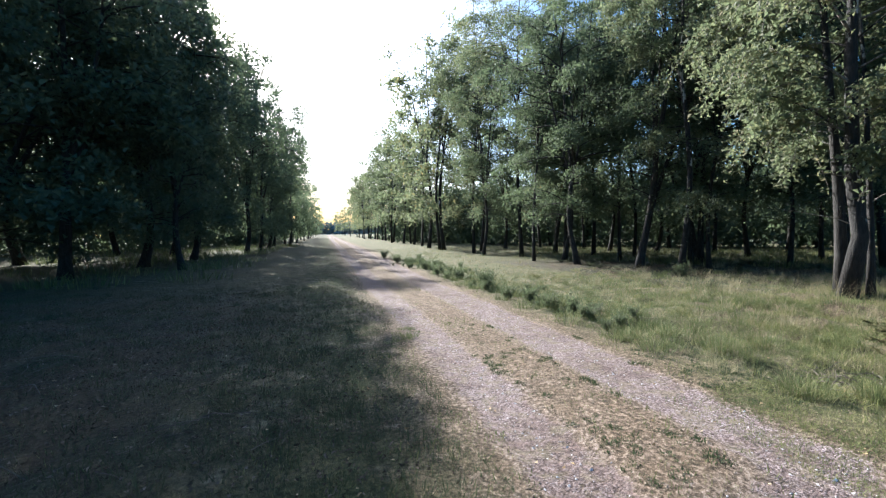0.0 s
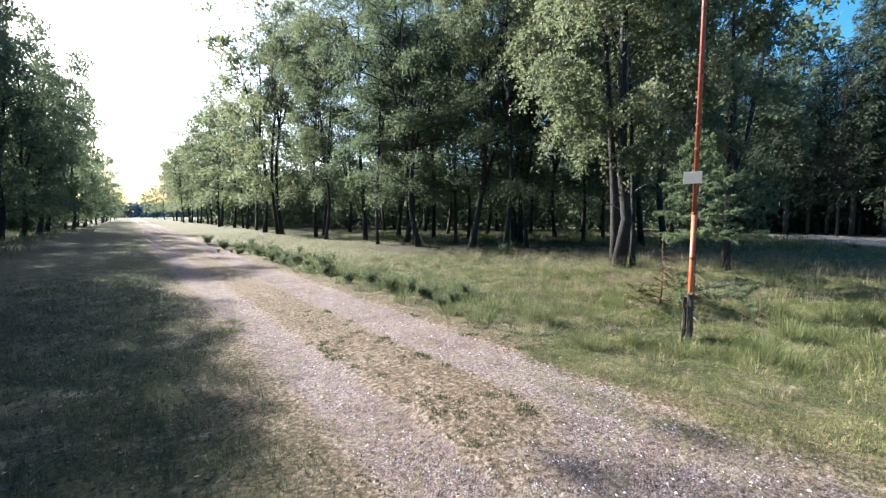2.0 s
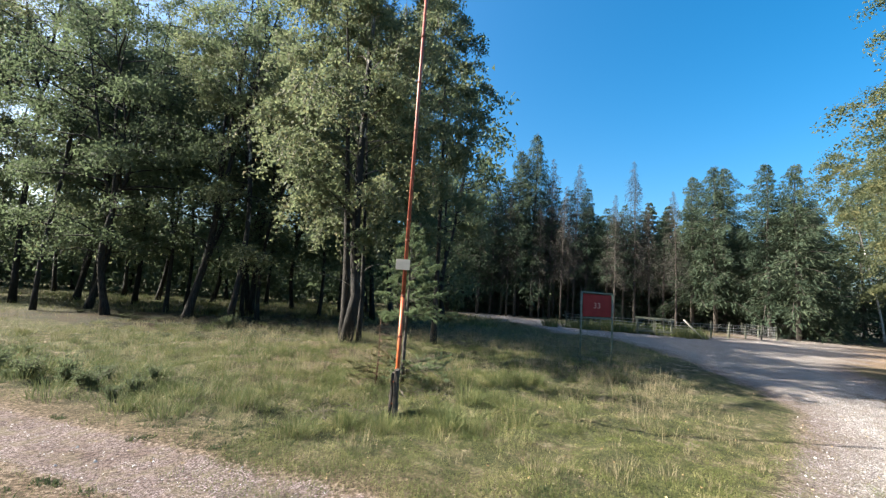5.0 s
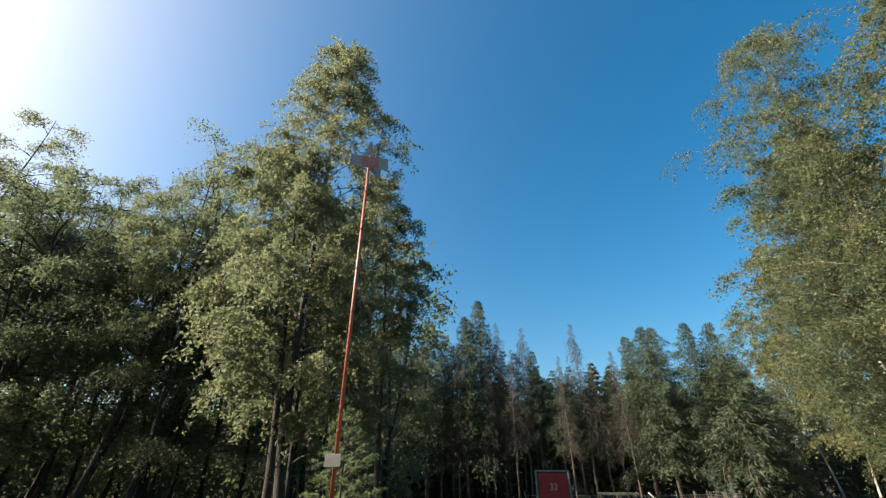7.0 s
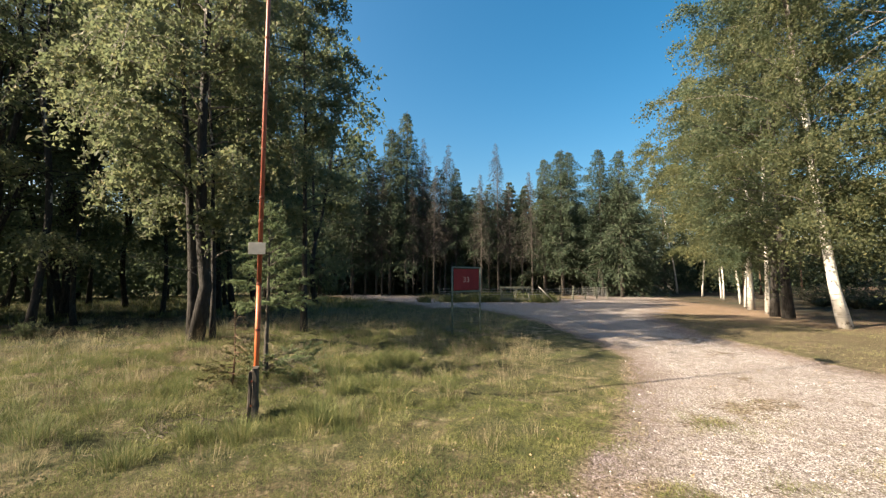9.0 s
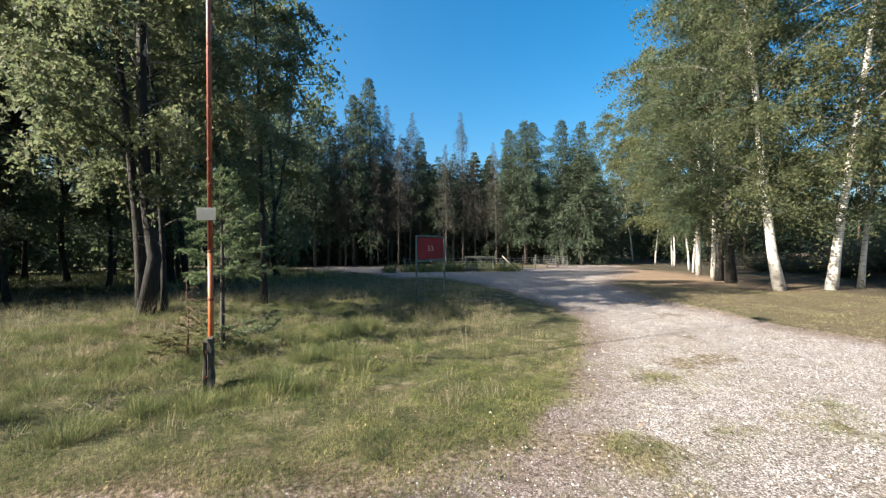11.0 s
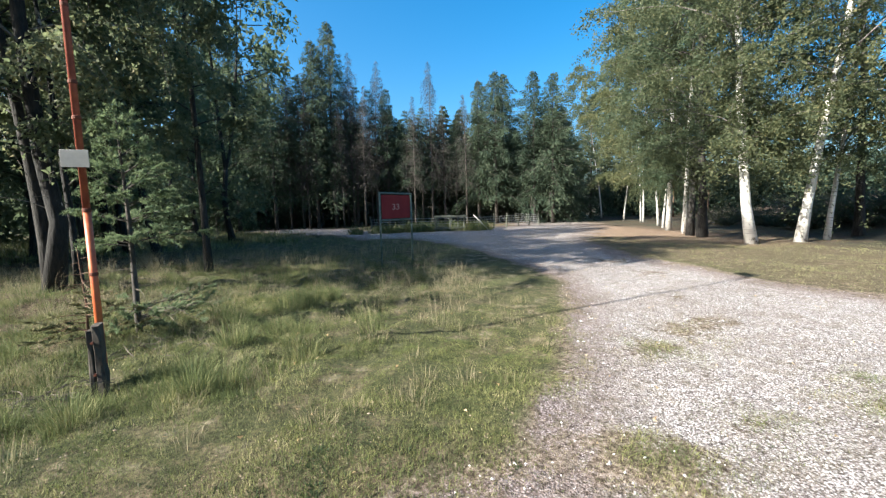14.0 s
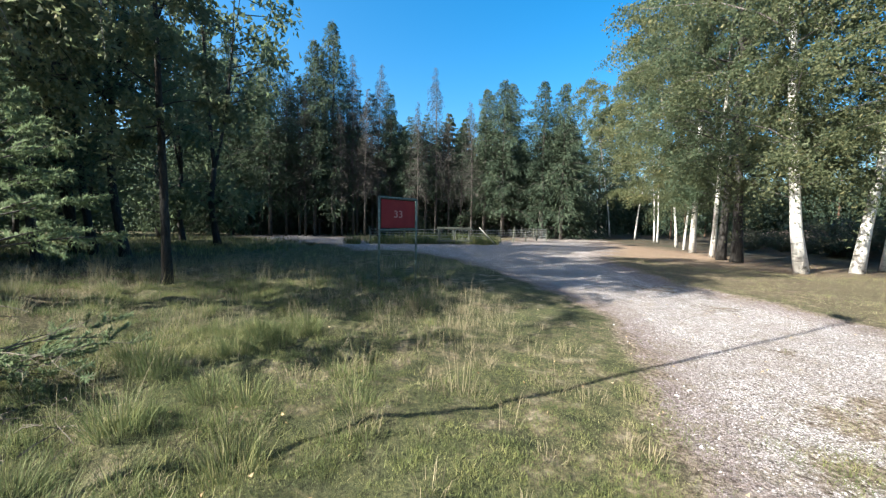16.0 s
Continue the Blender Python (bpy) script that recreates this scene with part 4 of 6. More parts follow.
pb = (jitter_line((11.5, 45), (11.0, 150), 5.0, 0.9, rng, (1.0, 1.3)) + jitter_line((17, 42), (17, 110), 12, 2.0, rng) + jitter_line((11.0, 150), (11.0, 380), 46, 1.0, rng, (0.95, 1.2))
      + jitter_line((24, 36), (30, 60), 5, 3, rng) + jitter_line((-40, 430), (60, 430), 14, 4, rng, (0.9, 1.2))
      + [(18.3, 28.3, 20, 0.95, 1.0), (22.5, 31.8, 150, 1.0, 1.0), (10.6, 36.0, 260, 1.2, 1.1), (10.3, 40.5, 95, 1.25, 1.05), (21.0, 26.5, 30, 1.0, 1.0), (26.0, 22.0, 300, 1.0, 1.0), (36, 22, 60, 1.0, 1.0), (20.5, 36, 190, 1.0, 1.0)])
plant(far_a, pa, "trees far along the ride")
plant(far_b, pb, "trees far along the ride")

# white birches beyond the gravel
white_a = broadleaf("birch_tree", "tall white-stemmed birch at the edge of the gravel", 21.5, 0.172, 0.125, 4.4, 60000, 0.094, m_birch_white, m_birch_dimmed, 61, limbs=46, bow=0.65, low=1.35, lean=(0.5, 1.5), sides=9, twigs=15, hang=1.3, droop=0.75, loose=0.7, limb=0.0045, inner=0.03, veil=(340, 0.14, 0.78))
white_b = broadleaf("birch_tree", "tall white-stemmed birch leaning over the verge", 22.0, 0.158, 0.165, 4.8, 58000, 0.106, m_birch_white, m_birch_dimmed, 62, limbs=44, bow=1.0, low=1.3, lean=(-0.4, -2.8), sides=9, twigs=15, hang=1.3, droop=0.75, loose=0.55, limb=0.0045, inner=0.3, veil=(170, 0.2, 0.85))
birch_y = broadleaf("birch_tree", "slim white birch with yellowing leaves by the sandy bank", 14.0, 0.064, 0.17, 3.4, 15000, 0.14, m_birch_white, m_yellow_leaf, 63, limbs=28, lean=(1.2, 1.4), twigs=7, hang=1.0, droop=0.7)
plant(white_a, [(15.33, -13.9, 0, 1.0, 1.0), (23.3, -16.55, 70, 0.85, 0.98)], "white birches")
plant(white_b, [(15.05, -15.65, 0, 1.0, 1.0), (20.75, -15.45, 250, 0.68, 1.15), (15.5, -17.4, 15, 0.62, 1.1)], "white birches")
plant(birch_y, [(28.2, -19.5, 0, 1.15, 1.0), (33.2, -21.8, 80, 1.0, 1.0), (34.4, -22.4, 300, 0.95, 1.0), (38.8, -23.6, 160, 1.0, 1.0), (25.2, -17.6, 220, 0.85, 1.1), (47.4, -26.2, 10, 1.1, 1.0), (53.8, -29.5, 100, 1.0, 1.0)], "birches by the bank")
dark_r = broadleaf("oak_tree", "dark-stemmed tree among the white birches", 17.0, 0.19, 0.14, 4.2, 24000, 0.118, m_bark, m_oak_leaf, 64, limbs=32, hang=0.8, lean=(0.4, 0.8))
plant(dark_r, [(18.5, -14.55, 0, 1.0, 1.0), (19.6, -14.85, 120, 0.9, 1.05), (16.3, -20.0, 300, 0.9, 1.1)], "trees among the birches")
pine = broadleaf("pine_tree", "tall reddish-stemmed pine behind the birches", 17.0, 0.15, 0.55, 2.5, 3600, 0.26, m_pine_bark, m_spruce, 65, limbs=18, hang=0.2, droop=0.25, sides=6, bare=12, twigs=6)
pp = []
for i in range(23):
    u, v = rng.uniform(0, 1), rng.uniform(0, 1)
    pp.append((17 + 30 * u - 4 * v, -22 - 8 * u - 24 * v, rng.uniform(0, 360), rng.uniform(0.75, 1.0), rng.uniform(0.9, 1.1)))
plant(pine, pp, "pines behind the birches")

# the spruce wood behind the fence
sp_a = spruce("spruce_tree", "dark green spruce at the edge of the plantation", 15.0, 0.17, 0.185, 3.3, 71, m_spruce, m_bark_spruce, sprays=200, size=0.60, thin=0.18, gaps=0.08, whorl=0.5, comb=1.1)
sp_b = spruce("spruce_tree", "thin spruce with bare dead lower boughs", 14.0, 0.14, 0.36, 2.6, 72, m_spruce, m_bark_spruce, sprays=180, gaps=0.2, size=0.62, thin=0.15, whorl=0.55, comb=1.1)
sp_d = spruce("dead_spruce_tree", "dying spruce with grey-brown thinning needles", 15.5, 0.13, 0.30, 1.9, 73, m_dead, m_bark_spruce, sprays=60, gaps=0.25, whorl=0.34, size=0.85, thin=0.055, droop=0.6, comb=1.6)
sp_s = spruce("spruce_tree", "broad bushy spruce reaching to the ground", 11.5, 0.16, 0.10, 3.4, 74, m_spruce, m_bark_spruce, sprays=200, dead_low=False, size=0.60, thin=0.18, whorl=0.5, comb=1.1)
plant(sp_a, [(41.5, 5.6, 0, 1.12, 1.02), (41.9, 4.0, 90, 1.05, 1.05), (40.8, 9.2, 200, 0.95, 1.0), (41.4, 12.5, 30, 1.0, 1.0), (40.2, -11.2, 120, 0.95, 0.88), (41.5, -9.8, 300, 0.9, 0.9), (43.0, 15.0, 250, 1.05, 1.0),
             (39.2, -14.6, 60, 0.92, 0.9), (38.6, -16.2, 190, 0.92, 0.88), (44.0, -13.0, 280, 1.0, 0.9)], "spruces behind the fence")
plant(sp_b, [(42.0, 7.0, 10, 1.0, 1.0), (42.4, 2.0, 80, 0.95, 1.0), (42.0, -1.0, 150, 0.95, 0.98), (43.2, 0.6, 220, 0.95, 1.0), (41.8, -2.9, 290, 0.85, 0.92), (42.0, -4.3, 20, 0.85, 0.95), (41.8, -7.6, 110, 0.8, 0.95),
             (43.5, 3.0, 200, 1.0, 1.0), (42.8, 10.6, 310, 1.0, 1.0), (44.5, -6.2, 75, 0.9, 0.9)], "spruces behind the fence")
plant(sp_d, [(41.9, 2.3, 0, 1.0, 1.03), (42.0, 0.1, 100, 0.97, 1.0), (41.6, -5.2, 210, 0.97, 1.0), (41.4, -6.4, 300, 0.75, 0.95), (42.8, -0.6, 40, 0.9, 0.95), (41.3, 8.0, 140, 0.95, 0.98), (40.6, 1.2, 70, 0.8, 1.0), (40.4, -3.4, 190, 0.75, 1.0), (40.2, -8.3, 250, 0.8, 0.95), (40.9, 6.3, 20, 0.8, 1.0), (40.7, 3.2, 310, 0.7, 1.0)], "dying spruces behind the fence")
plant(sp_s, [(42.0, -18.0, 0, 1.0, 1.0), (40.5, -16.6, 80, 1.0, 1.0), (50.5, -26.5, 170, 1.1, 1.2), (55.5, -32.0, 60, 1.1, 1.25), (53.0, -24.0, 290, 1.1, 1.15), (42.6, 14.2, 20, 1.1, 1.2), (43.4, 11.4, 140, 1.05, 1.25), (44.2, 8.2, 260, 1.0, 1.2), (44.0, -2.0, 30, 0.9, 1.05), (43.5, -19.0, 240, 1.0, 1.0), (47.5, -21.0, 330, 1.0, 1.0)], "spruces behind the fence")
sp_f = spruce("spruce_tree", "spruce deep in the plantation", 14.5, 0.16, 0.16, 2.4, 75, m_spruce, m_bark_spruce, sprays=44, whorl=0.95, size=1.5, thin=0.34, dead_low=False)
pf = (jitter_line((44, 17), (62, 44), 3.0, 0.9, rng) + jitter_line((45.5, 14), (45.0, -18), 2.6, 0.9, rng, (0.75, 0.95)) + jitter_line((49, 13), (48.5, -20), 3.0, 1.0, rng, (0.75, 0.95))
      + jitter_line((62, 44), (50, 85), 4.0, 1.5, rng))
plant(sp_f, pf, "spruces of the plantation")


def thicket(name, label, line, depth, h, k, size, material, seed):
    """Dense far woodland: uncountable sprays and stems along a line."""
    r = np.random.default_rng(seed)
    buf = Buf()
    pts = np.array(line, float)
    seg = np.linalg.norm(np.diff(pts, axis=0), axis=1)
    s = np.concatenate([[0], np.cumsum(seg)])
    u = r.uniform(0, s[-1], k)
    crest = h * (0.75 + 0.12 * np.sin(u * 0.9) + 0.08 * np.sin(u * 2.3 + 1) + 0.06 * np.sin(u * 5.1))
    x, y = np.interp(u, s, pts[:, 0]), np.interp(u, s, pts[:, 1])
    z = crest * r.uniform(0, 1, k) ** 0.85
    w = depth * (1 - 0.6 * z / h)
    root = np.stack([x + r.normal(size=k) * w * 0.5, y + r.normal(size=k) * w * 0.5, z], 1)
    d = r.normal(size=(k, 3)) + np.array([0, 0, -0.3])
    d /= np.linalg.norm(d, axis=1)[:, None]
    L = size * r.uniform(0.5, 1.4, k)
    blades(buf, root, root + d * L[:, None], L * 0.5, r)
    return tagged(new(name, buf.mesh(name, material)), label, "woodland", kind="stuff")


thicket("far_woods", "dark dense wood behind the plantation", [(54, -26), (54, 12), (68, 40), (56, 88), (22, 120)], 5, 11, 36000, 0.9, m_spruce, 141)
thicket("far_woods", "dark young spruces under the plantation", [(58, 36), (47, 21), (45.5, 8), (45, -18)], 2.5, 11, 56000, 0.5, m_spruce, 145)
thicket("far_woods", "dense leafy wood beyond the oaks", [(-9.5, 96), (-14, 72), (-40, 58), (-52, 35), (-45, 12)], 4, 11, 26000, 0.75, m_oak_shaded, 142)
thicket("far_woods", "dark wood behind the pines", [(58, -33), (44, -38), (30, -40), (10, -40)], 5, 6.5, 30000, 0.5, m_spruce, 143)
thicket("far_woods", "dense leafy undergrowth beyond the woodland", [(15, 110), (24, 70), (34, 48), (50, 30)], 4, 10, 20000, 0.7, m_oak_shaded, 144)

thicket("far_woods", "dark undergrowth deep among the oaks", [(-10, 74), (-19, 52), (-29, 42), (-34, 22), (-30, 2)], 4, 10, 52000, 0.5, m_oak_shaded, 146)
thicket("far_woods", "dark undergrowth deep among the birches", [(15, 78), (19, 52), (28, 36), (40, 21)], 4, 9.5, 50000, 0.45, m_oak_shaded, 147)
# bluish haze of distance put into the leaf colour
m_haze_tint = leaf_mat("haze_tinted_far_leaf", [(0.0, (0.16, 0.21, 0.23)), (1.0, (0.24, 0.29, 0.30))], 0.1, 0.1, 0.9)
thicket("far_woods", "distant wood with painted haze closing the end of the ride", [(-90, 420), (110, 420)], 8, 14, 9000, 3.0, m_haze_tint, 148)


# ---- the orange pole with its plate and top board ----
POLE = (6.06, 2.40)
pz = zat(*POLE)
pole = thing("marker_pole", "tall orange-painted metal pole with a blank plate and top boards", "pole", pose(*POLE, pz))
b = Buf()
tube(b, [(0, 0, 0.05), (0, 0, 0.8), (0, 0, 1.62)], [0.031, 0.030, 0.030], 14)
part_of("lower_tube", b, m_orange, pole, "bright orange weathered tube", True)
b = Buf()
tube(b, [(0, 0, 1.58), (0, 0, 4.5), (0.01, 0, 7.28)], [0.0285, 0.026, 0.023], 12)
part_of("upper_tube", b, m_redpaint, pole, "faded red upper tube", True)
for z in (1.05, 1.62, 2.42, 2.72, 3.35, 4.1, 4.85, 5.6, 6.4):
    b = Buf()
    rr = 0.034 if z < 2.8 else 0.029
    tube(b, [(0, 0, z), (0, 0, z + 0.006), (0, 0, z + 0.028), (0, 0, z + 0.034)], [rr - 0.004, rr, rr, rr - 0.004], 14)
    part_of("clamp", b, m_rust, pole, "dark rusty ring")
FACE = -80.0     # the plate faces the ride
pm = pose(0, 0, 2.085, 0, 0, FACE)
b = Buf()
box(b, (0.205, 0.006, 0.150), pm @ pose(-0.028, -0.042, 0), 0.002)
plate = part_of("plate", b, m_plate, pole, "blank grey sheet-metal plate")
TM = pose(0, 0, 7.10, 0, 0, 114)       # the crossed boards at the top, one across and one behind
for name, way, lo, hi, material, label in (("grey_board", 0, 0.15, 0.36, m_tin, "dull grey board of the pole's top"), ("red_board", 0, 0.0, 0.147, m_fadered, "faded red board of the pole's top"),
                                           ("red_board", 180, 0.003, 0.19, m_fadered, "faded red board of the pole's top"), ("grey_board", 180, 0.193, 0.36, m_tin, "dull grey board of the pole's top"),
                                           ("grey_board", 232, 0.03, 0.40, m_tin, "grey board standing out behind the pole's top")):
    b = Buf()
    box(b, (hi - lo, 0.007, 0.27), TM @ pose(0, 0, 0, 0, 0, way) @ pose((lo + hi) / 2, (0.03 if way == 0 else -0.03) if way < 200 else 0.0, 0), 0.002)
    part_of(name, b, material, pole, label)
b = Buf()
fin = [(-0.075, 0, 7.24), (0.085, 0, 7.24), (0.06, 0, 7.45), (0.0, 0, 7.68), (-0.03, 0, 7.62), (-0.065, 0, 7.42)]
fm = Matrix.Rotation(radians(111), 4, "Z")
pts = [tuple(fm @ Vector((x, s, z))) for s in (-0.004, 0.004) for x, _, z in fin]
b.add(pts, [(5, 4, 3, 2, 1, 0), (6, 7, 8, 9, 10, 11)] + [(i, (i + 1) % 6, (i + 1) % 6 + 6, i + 6) for i in range(6)])
part_of("fin", b, m_tin, pole, "pointed grey fin on top")

stub = thing("pole_socket", "short tarred timber posts clamping the foot of the orange pole", "post", pose(*POLE, pz, 0, 0, FACE))
for x, w, h, tlt in ((-0.036, 0.045, 0.58, 0.8), (0.022, 0.060, 0.62, -0.8)):
    b = Buf()
    bm = bmesh.new()
    bmesh.ops.create_cube(bm, size=1.0, matrix=Matrix.Diagonal((w, 0.10, h + 0.2, 1)))
    bmesh.ops.subdivide_edges(bm, edges=[e for e in bm.edges if abs(e.verts[0].co.z - e.verts[1].co.z) > 0.1], cuts=6)
    bmesh.ops.bevel(bm, geom=[e for e in bm.edges if e.calc_length() > 0.05 and abs(e.verts[0].co.z - e.verts[1].co.z) > 0.05], offset=0.01, segments=1, affect="EDGES")
    rr = np.random.default_rng(int(h * 1000))
    for v in bm.verts:
        v.co += Vector(rr.normal(size=3) * 0.004)
        if v.co.z > h * 0.5:
            v.co.z += 0.10 * v.co.x + 0.06 * v.co.y
    bm.verts.index_update()
    tm = pose(x, -0.088, h / 2 - 0.1, 0, tlt, 0)
    b.add([tuple(tm @ v.co) for v in bm.verts], [tuple(v.index for v in f.verts) for f in bm.faces])
    bm.free()
    part_of("timber", b, m_timber, stub, "split black timber")
for z in (0.18, 0.47):
    b = Buf()
    tube(b, [(-0.01, -0.15, z), (-0.01, 0.05, z)], [0.012, 0.012], 8)
    part_of("bolt", b, m_rust, stub, "rusty through bolt")

# ---- the red board ----
SL, SR = Vector((13.25, -0.15, 0)), Vector((14.35, -1.08, 0))
mid = (SL + SR) / 2
sw = (SR - SL).length
turn = math.degrees(math.atan2(SR.y - SL.y, SR.x - SL.x))
board = thing("red_sign_board", "red sign board numbered 33 in a green pipe frame", "sign", pose(mid.x, mid.y, zat(mid.x, mid.y), 0, 0, turn))
TOP, LOW = 2.02, 1.27
for s in (-1, 1):
    b = Buf()
    tube(b, [(s * sw / 2, 0, -0.3), (s * sw / 2, 0, TOP / 2), (s * sw / 2, 0, TOP)], [0.026] * 3, 10)
    part_of("post", b, m_frame, board, "green-grey pipe post", True)
for z in (TOP, LOW):
    b = Buf()
    tube(b, [(-sw / 2 - 0.02, 0, z), (0, 0, z), (sw / 2 + 0.02, 0, z)], [0.024] * 3, 10)
    part_of("rail", b, m_frame, board, "green-grey pipe rail", True)
b = Buf()
box(b, (sw - 0.14, 0.014, TOP - LOW - 0.09), pose(0, 0, (TOP + LOW) / 2), 0.004)
panel = part_of("panel", b, m_signred, board, "plain red panel")
for s in (-1, 1):
    for z in (TOP - 0.10, LOW + 0.10):
        b = Buf()
        tube(b, [(s * (sw / 2 - 0.09), 0, z), (s * (sw / 2 - 0.01), 0, z)], [0.007, 0.007], 6)
        part_of("bracket", b, m_frame, board)
fc = bpy.data.curves.new("figures", "FONT")
fc.body, fc.size, fc.align_x, fc.align_y, fc.extrude = "33", 0.36, "CENTER", "CENTER", 0.002
fc.materials.append(m_signink)
fig = new("figures", fc)
fig.parent = panel
fig.matrix_basis = pose(-0.03, -0.011, (TOP + LOW) / 2 - 0.01, 90, 0, 0) @ Matrix.Diagonal((1.0, 0.66, 1, 1))
tagged(fig, "faded numerals 33")

# ---- fence beyond the gravel ----
fence = thing("wire_fence", "low wire fence with weathered posts round a fenced pit", "fence", pose(31.2, 0, 0))
line = [Vector((31.3, 0.5, 0)), Vector((30.3, -3.9, 0)), Vector((30.6, -7.2, 0)), Vector((36.3, -13.9, 0)), Vector((40.0, -13.0, 0))]
posts = []
for a, c in zip(line, line[1:]):
    k = max(1, round((c - a).length / 1.9))
    posts += [a.lerp(c, i / k) for i in range(k)]
posts.append(line[-1])
rr = np.random.default_rng(77)
off = Vector((31.2, 0, 0))
for p in posts:
    b = Buf()
    h = rr.uniform(0.98, 1.15)
    q = p - off
    z0 = zat(p.x, p.y)
    tube(b, [(q.x, q.y, z0 - 0.2), (q.x + 0.01, q.y, z0 + h * 0.5), (q.x + rr.normal() * 0.03, q.y + rr.normal() * 0.03, z0 + h)], [0.055, 0.053, 0.045], 7)
    part_of("post", b, m_post, fence)
for z in (0.18, 0.36, 0.54, 0.72, 0.92):
    b = Buf()
    tube(b, [(p.x - off.x, p.y - off.y, zat(p.x, p.y) + z) for p in posts], [0.010] * len(posts), 4)
    part_of("wire", b, m_wire, fence, "grey galvanised wire")
b = Buf()
for a, c in zip(posts, posts[1:]):
    for i in range(7):
        p = a.lerp(c, i / 7)
        z0 = zat(p.x, p.y)
        tube(b, [(p.x - off.x, p.y - off.y, z0 + 0.08), (p.x - off.x, p.y - off.y, z0 + 0.94)], [0.006, 0.006], 3, False)
part_of("wire_mesh", b, m_wire, fence, "upright strands of the netting")
barrier = thing("barrier_rail", "weathered timber barrier beside the fence", "barrier", pose(29.9, -4.9, zat(29.9, -4.9), 0, 0, -83))
for x in (-1.0, 0.0, 1.0):
    b = Buf()
    box(b, (0.11, 0.11, 1.25), pose(x, 0, 0.5), 0.012)
    part_of("post", b, m_post, barrier)
for z in (1.05, 0.25):
    b = Buf()
    box(b, (2.35, 0.05, 0.13), pose(0, -0.085, z, 0, rr.uniform(-1, 1), 0), 0.01)
    part_of("rail", b, m_post, barrier)
prop = thing("leaning_pole", "bleached pole leaning against the fence", "pole", pose(29.8, -7.1, zat(29.8, -7.1), 0, 0, 100))
b = Buf()
tube(b, [(-0.55, 0, 0.02), (0.1, 0, 0.62), (0.62, 0.02, 1.12)], [0.055, 0.05, 0.042], 8)
part_of("pole", b, m_pale, prop, "", True)

# ---- young spruce beside the pole ----
SP = (7.83, 3.02)
young = thing("young_spruce", "young spruce with a bare lower stem beside the pole", "tree", pose(*SP, zat(*SP)))
r = np.random.default_rng(90)
bt, bc, bd = Buf(), Buf(), Buf()
bl = bt
t = np.linspace(0, 1, 14)
ty = np.stack([0.05 * np.sin(t * 5) - 0.06 * t, 0.04 * np.sin(t * 4 + 1) + 0.05 * t, t * 2.95], 1)
ty[0, 2] = -0.1
tube(bt, ty, 0.042 * (1 - 0.93 * t) ** 0.8, 9)
R0, T0 = [], []


def shoot(s, way, L, rng_):
    """A needled shoot."""
    tube(bl, curve_pts(s, way, L, 4, np.array([0, 0, -0.05]), rng_, 0.01), 0.0045 * np.linspace(1, 0.5, 4), 3, False)
    k = int(165 * L / 0.3)
    u = rng_.uniform(0, 1, k)[:, None]
    base = s + way * u * L + np.array([0, 0, -0.05]) * u ** 2 * L
    d = way * 0.7 + rng_.normal(size=(k, 3)) * 0.55
    d /= np.linalg.norm(d, axis=1)[:, None]
    R0.append(base)
    T0.append(base + d * rng_.uniform(0.03, 0.06, k)[:, None])


for i in range(40):
    tier = i // 5
    z = 1.20 + 1.66 * (tier / 8) ** 0.9 + r.normal() * 0.02
    c = (z - 1.20) / 1.75
    az = i * 1.2566 + tier * 0.55 + r.normal() * 0.22
    L = (0.74 * (1 - c) ** 1.1 + 0.07) * r.uniform(0.62, 1.12)
    L *= 1.0 + 0.30 * max(0.0, math.cos(az + 0.9))
    s = np.array([np.interp(z / 2.95, t, ty[:, q]) for q in range(3)])
    way = np.array([math.cos(az), math.sin(az), 0.24 + 0.75 * c])
    bend = np.array([0, 0, 0.12 - 0.24 * (1 - c)])
    pts = curve_pts(s, way, L, 6, bend, r, 0.012)
    tube(bl, pts, (0.005 + 0.006 * L) * np.linspace(1, 0.4, 6), 4, False)
    for j in range(int(4 + 10 * L)):
        u = r.uniform(0.2, 1.0)
        p = np.array([np.interp(u, np.linspace(0, 1, 6), pts[:, q]) for q in range(3)])
        sd = 1 if j % 2 else -1
        w2 = np.array([math.cos(az + sd * 0.85), math.sin(az + sd * 0.85), r.uniform(-0.4, 0.4)])
        shoot(p, w2, (0.10 + 0.22 * L) * (1.25 - u) * r.uniform(0.7, 1.3) + 0.05, r)
    shoot(pts[-2], (pts[-1] - pts[-2]) / (np.linalg.norm(pts[-1] - pts[-2]) + 1e-9), 0.2 * L + 0.06, r)
shoot(ty[-2], np.array([0, 0, 1.0]), 0.26, r)
for i in range(16):
    z = r.uniform(0.12, 1.15)
    az = r.uniform(0, 6.28)
    s = np.array([np.interp(z / 2.95, t, ty[:, q]) for q in range(3)])
    L = r.uniform(0.25, 0.75) * (1 if z < 0.6 else 0.5)
    tube(bd, curve_pts(s, np.array([math.cos(az), math.sin(az), 0.1]), L, 5, np.array([0, 0, -0.25]), r, 0.03), 0.007 * np.linspace(1, 0.35, 5), 4, False)
    if z < 0.55:
        for j in range(3):
            shoot(s + np.array([math.cos(az), math.sin(az), -0.02]) * L * r.uniform(0.4, 0.9), np.array([math.cos(az + r.normal()), math.sin(az + r.normal()), 0.25]), 0.16, r)
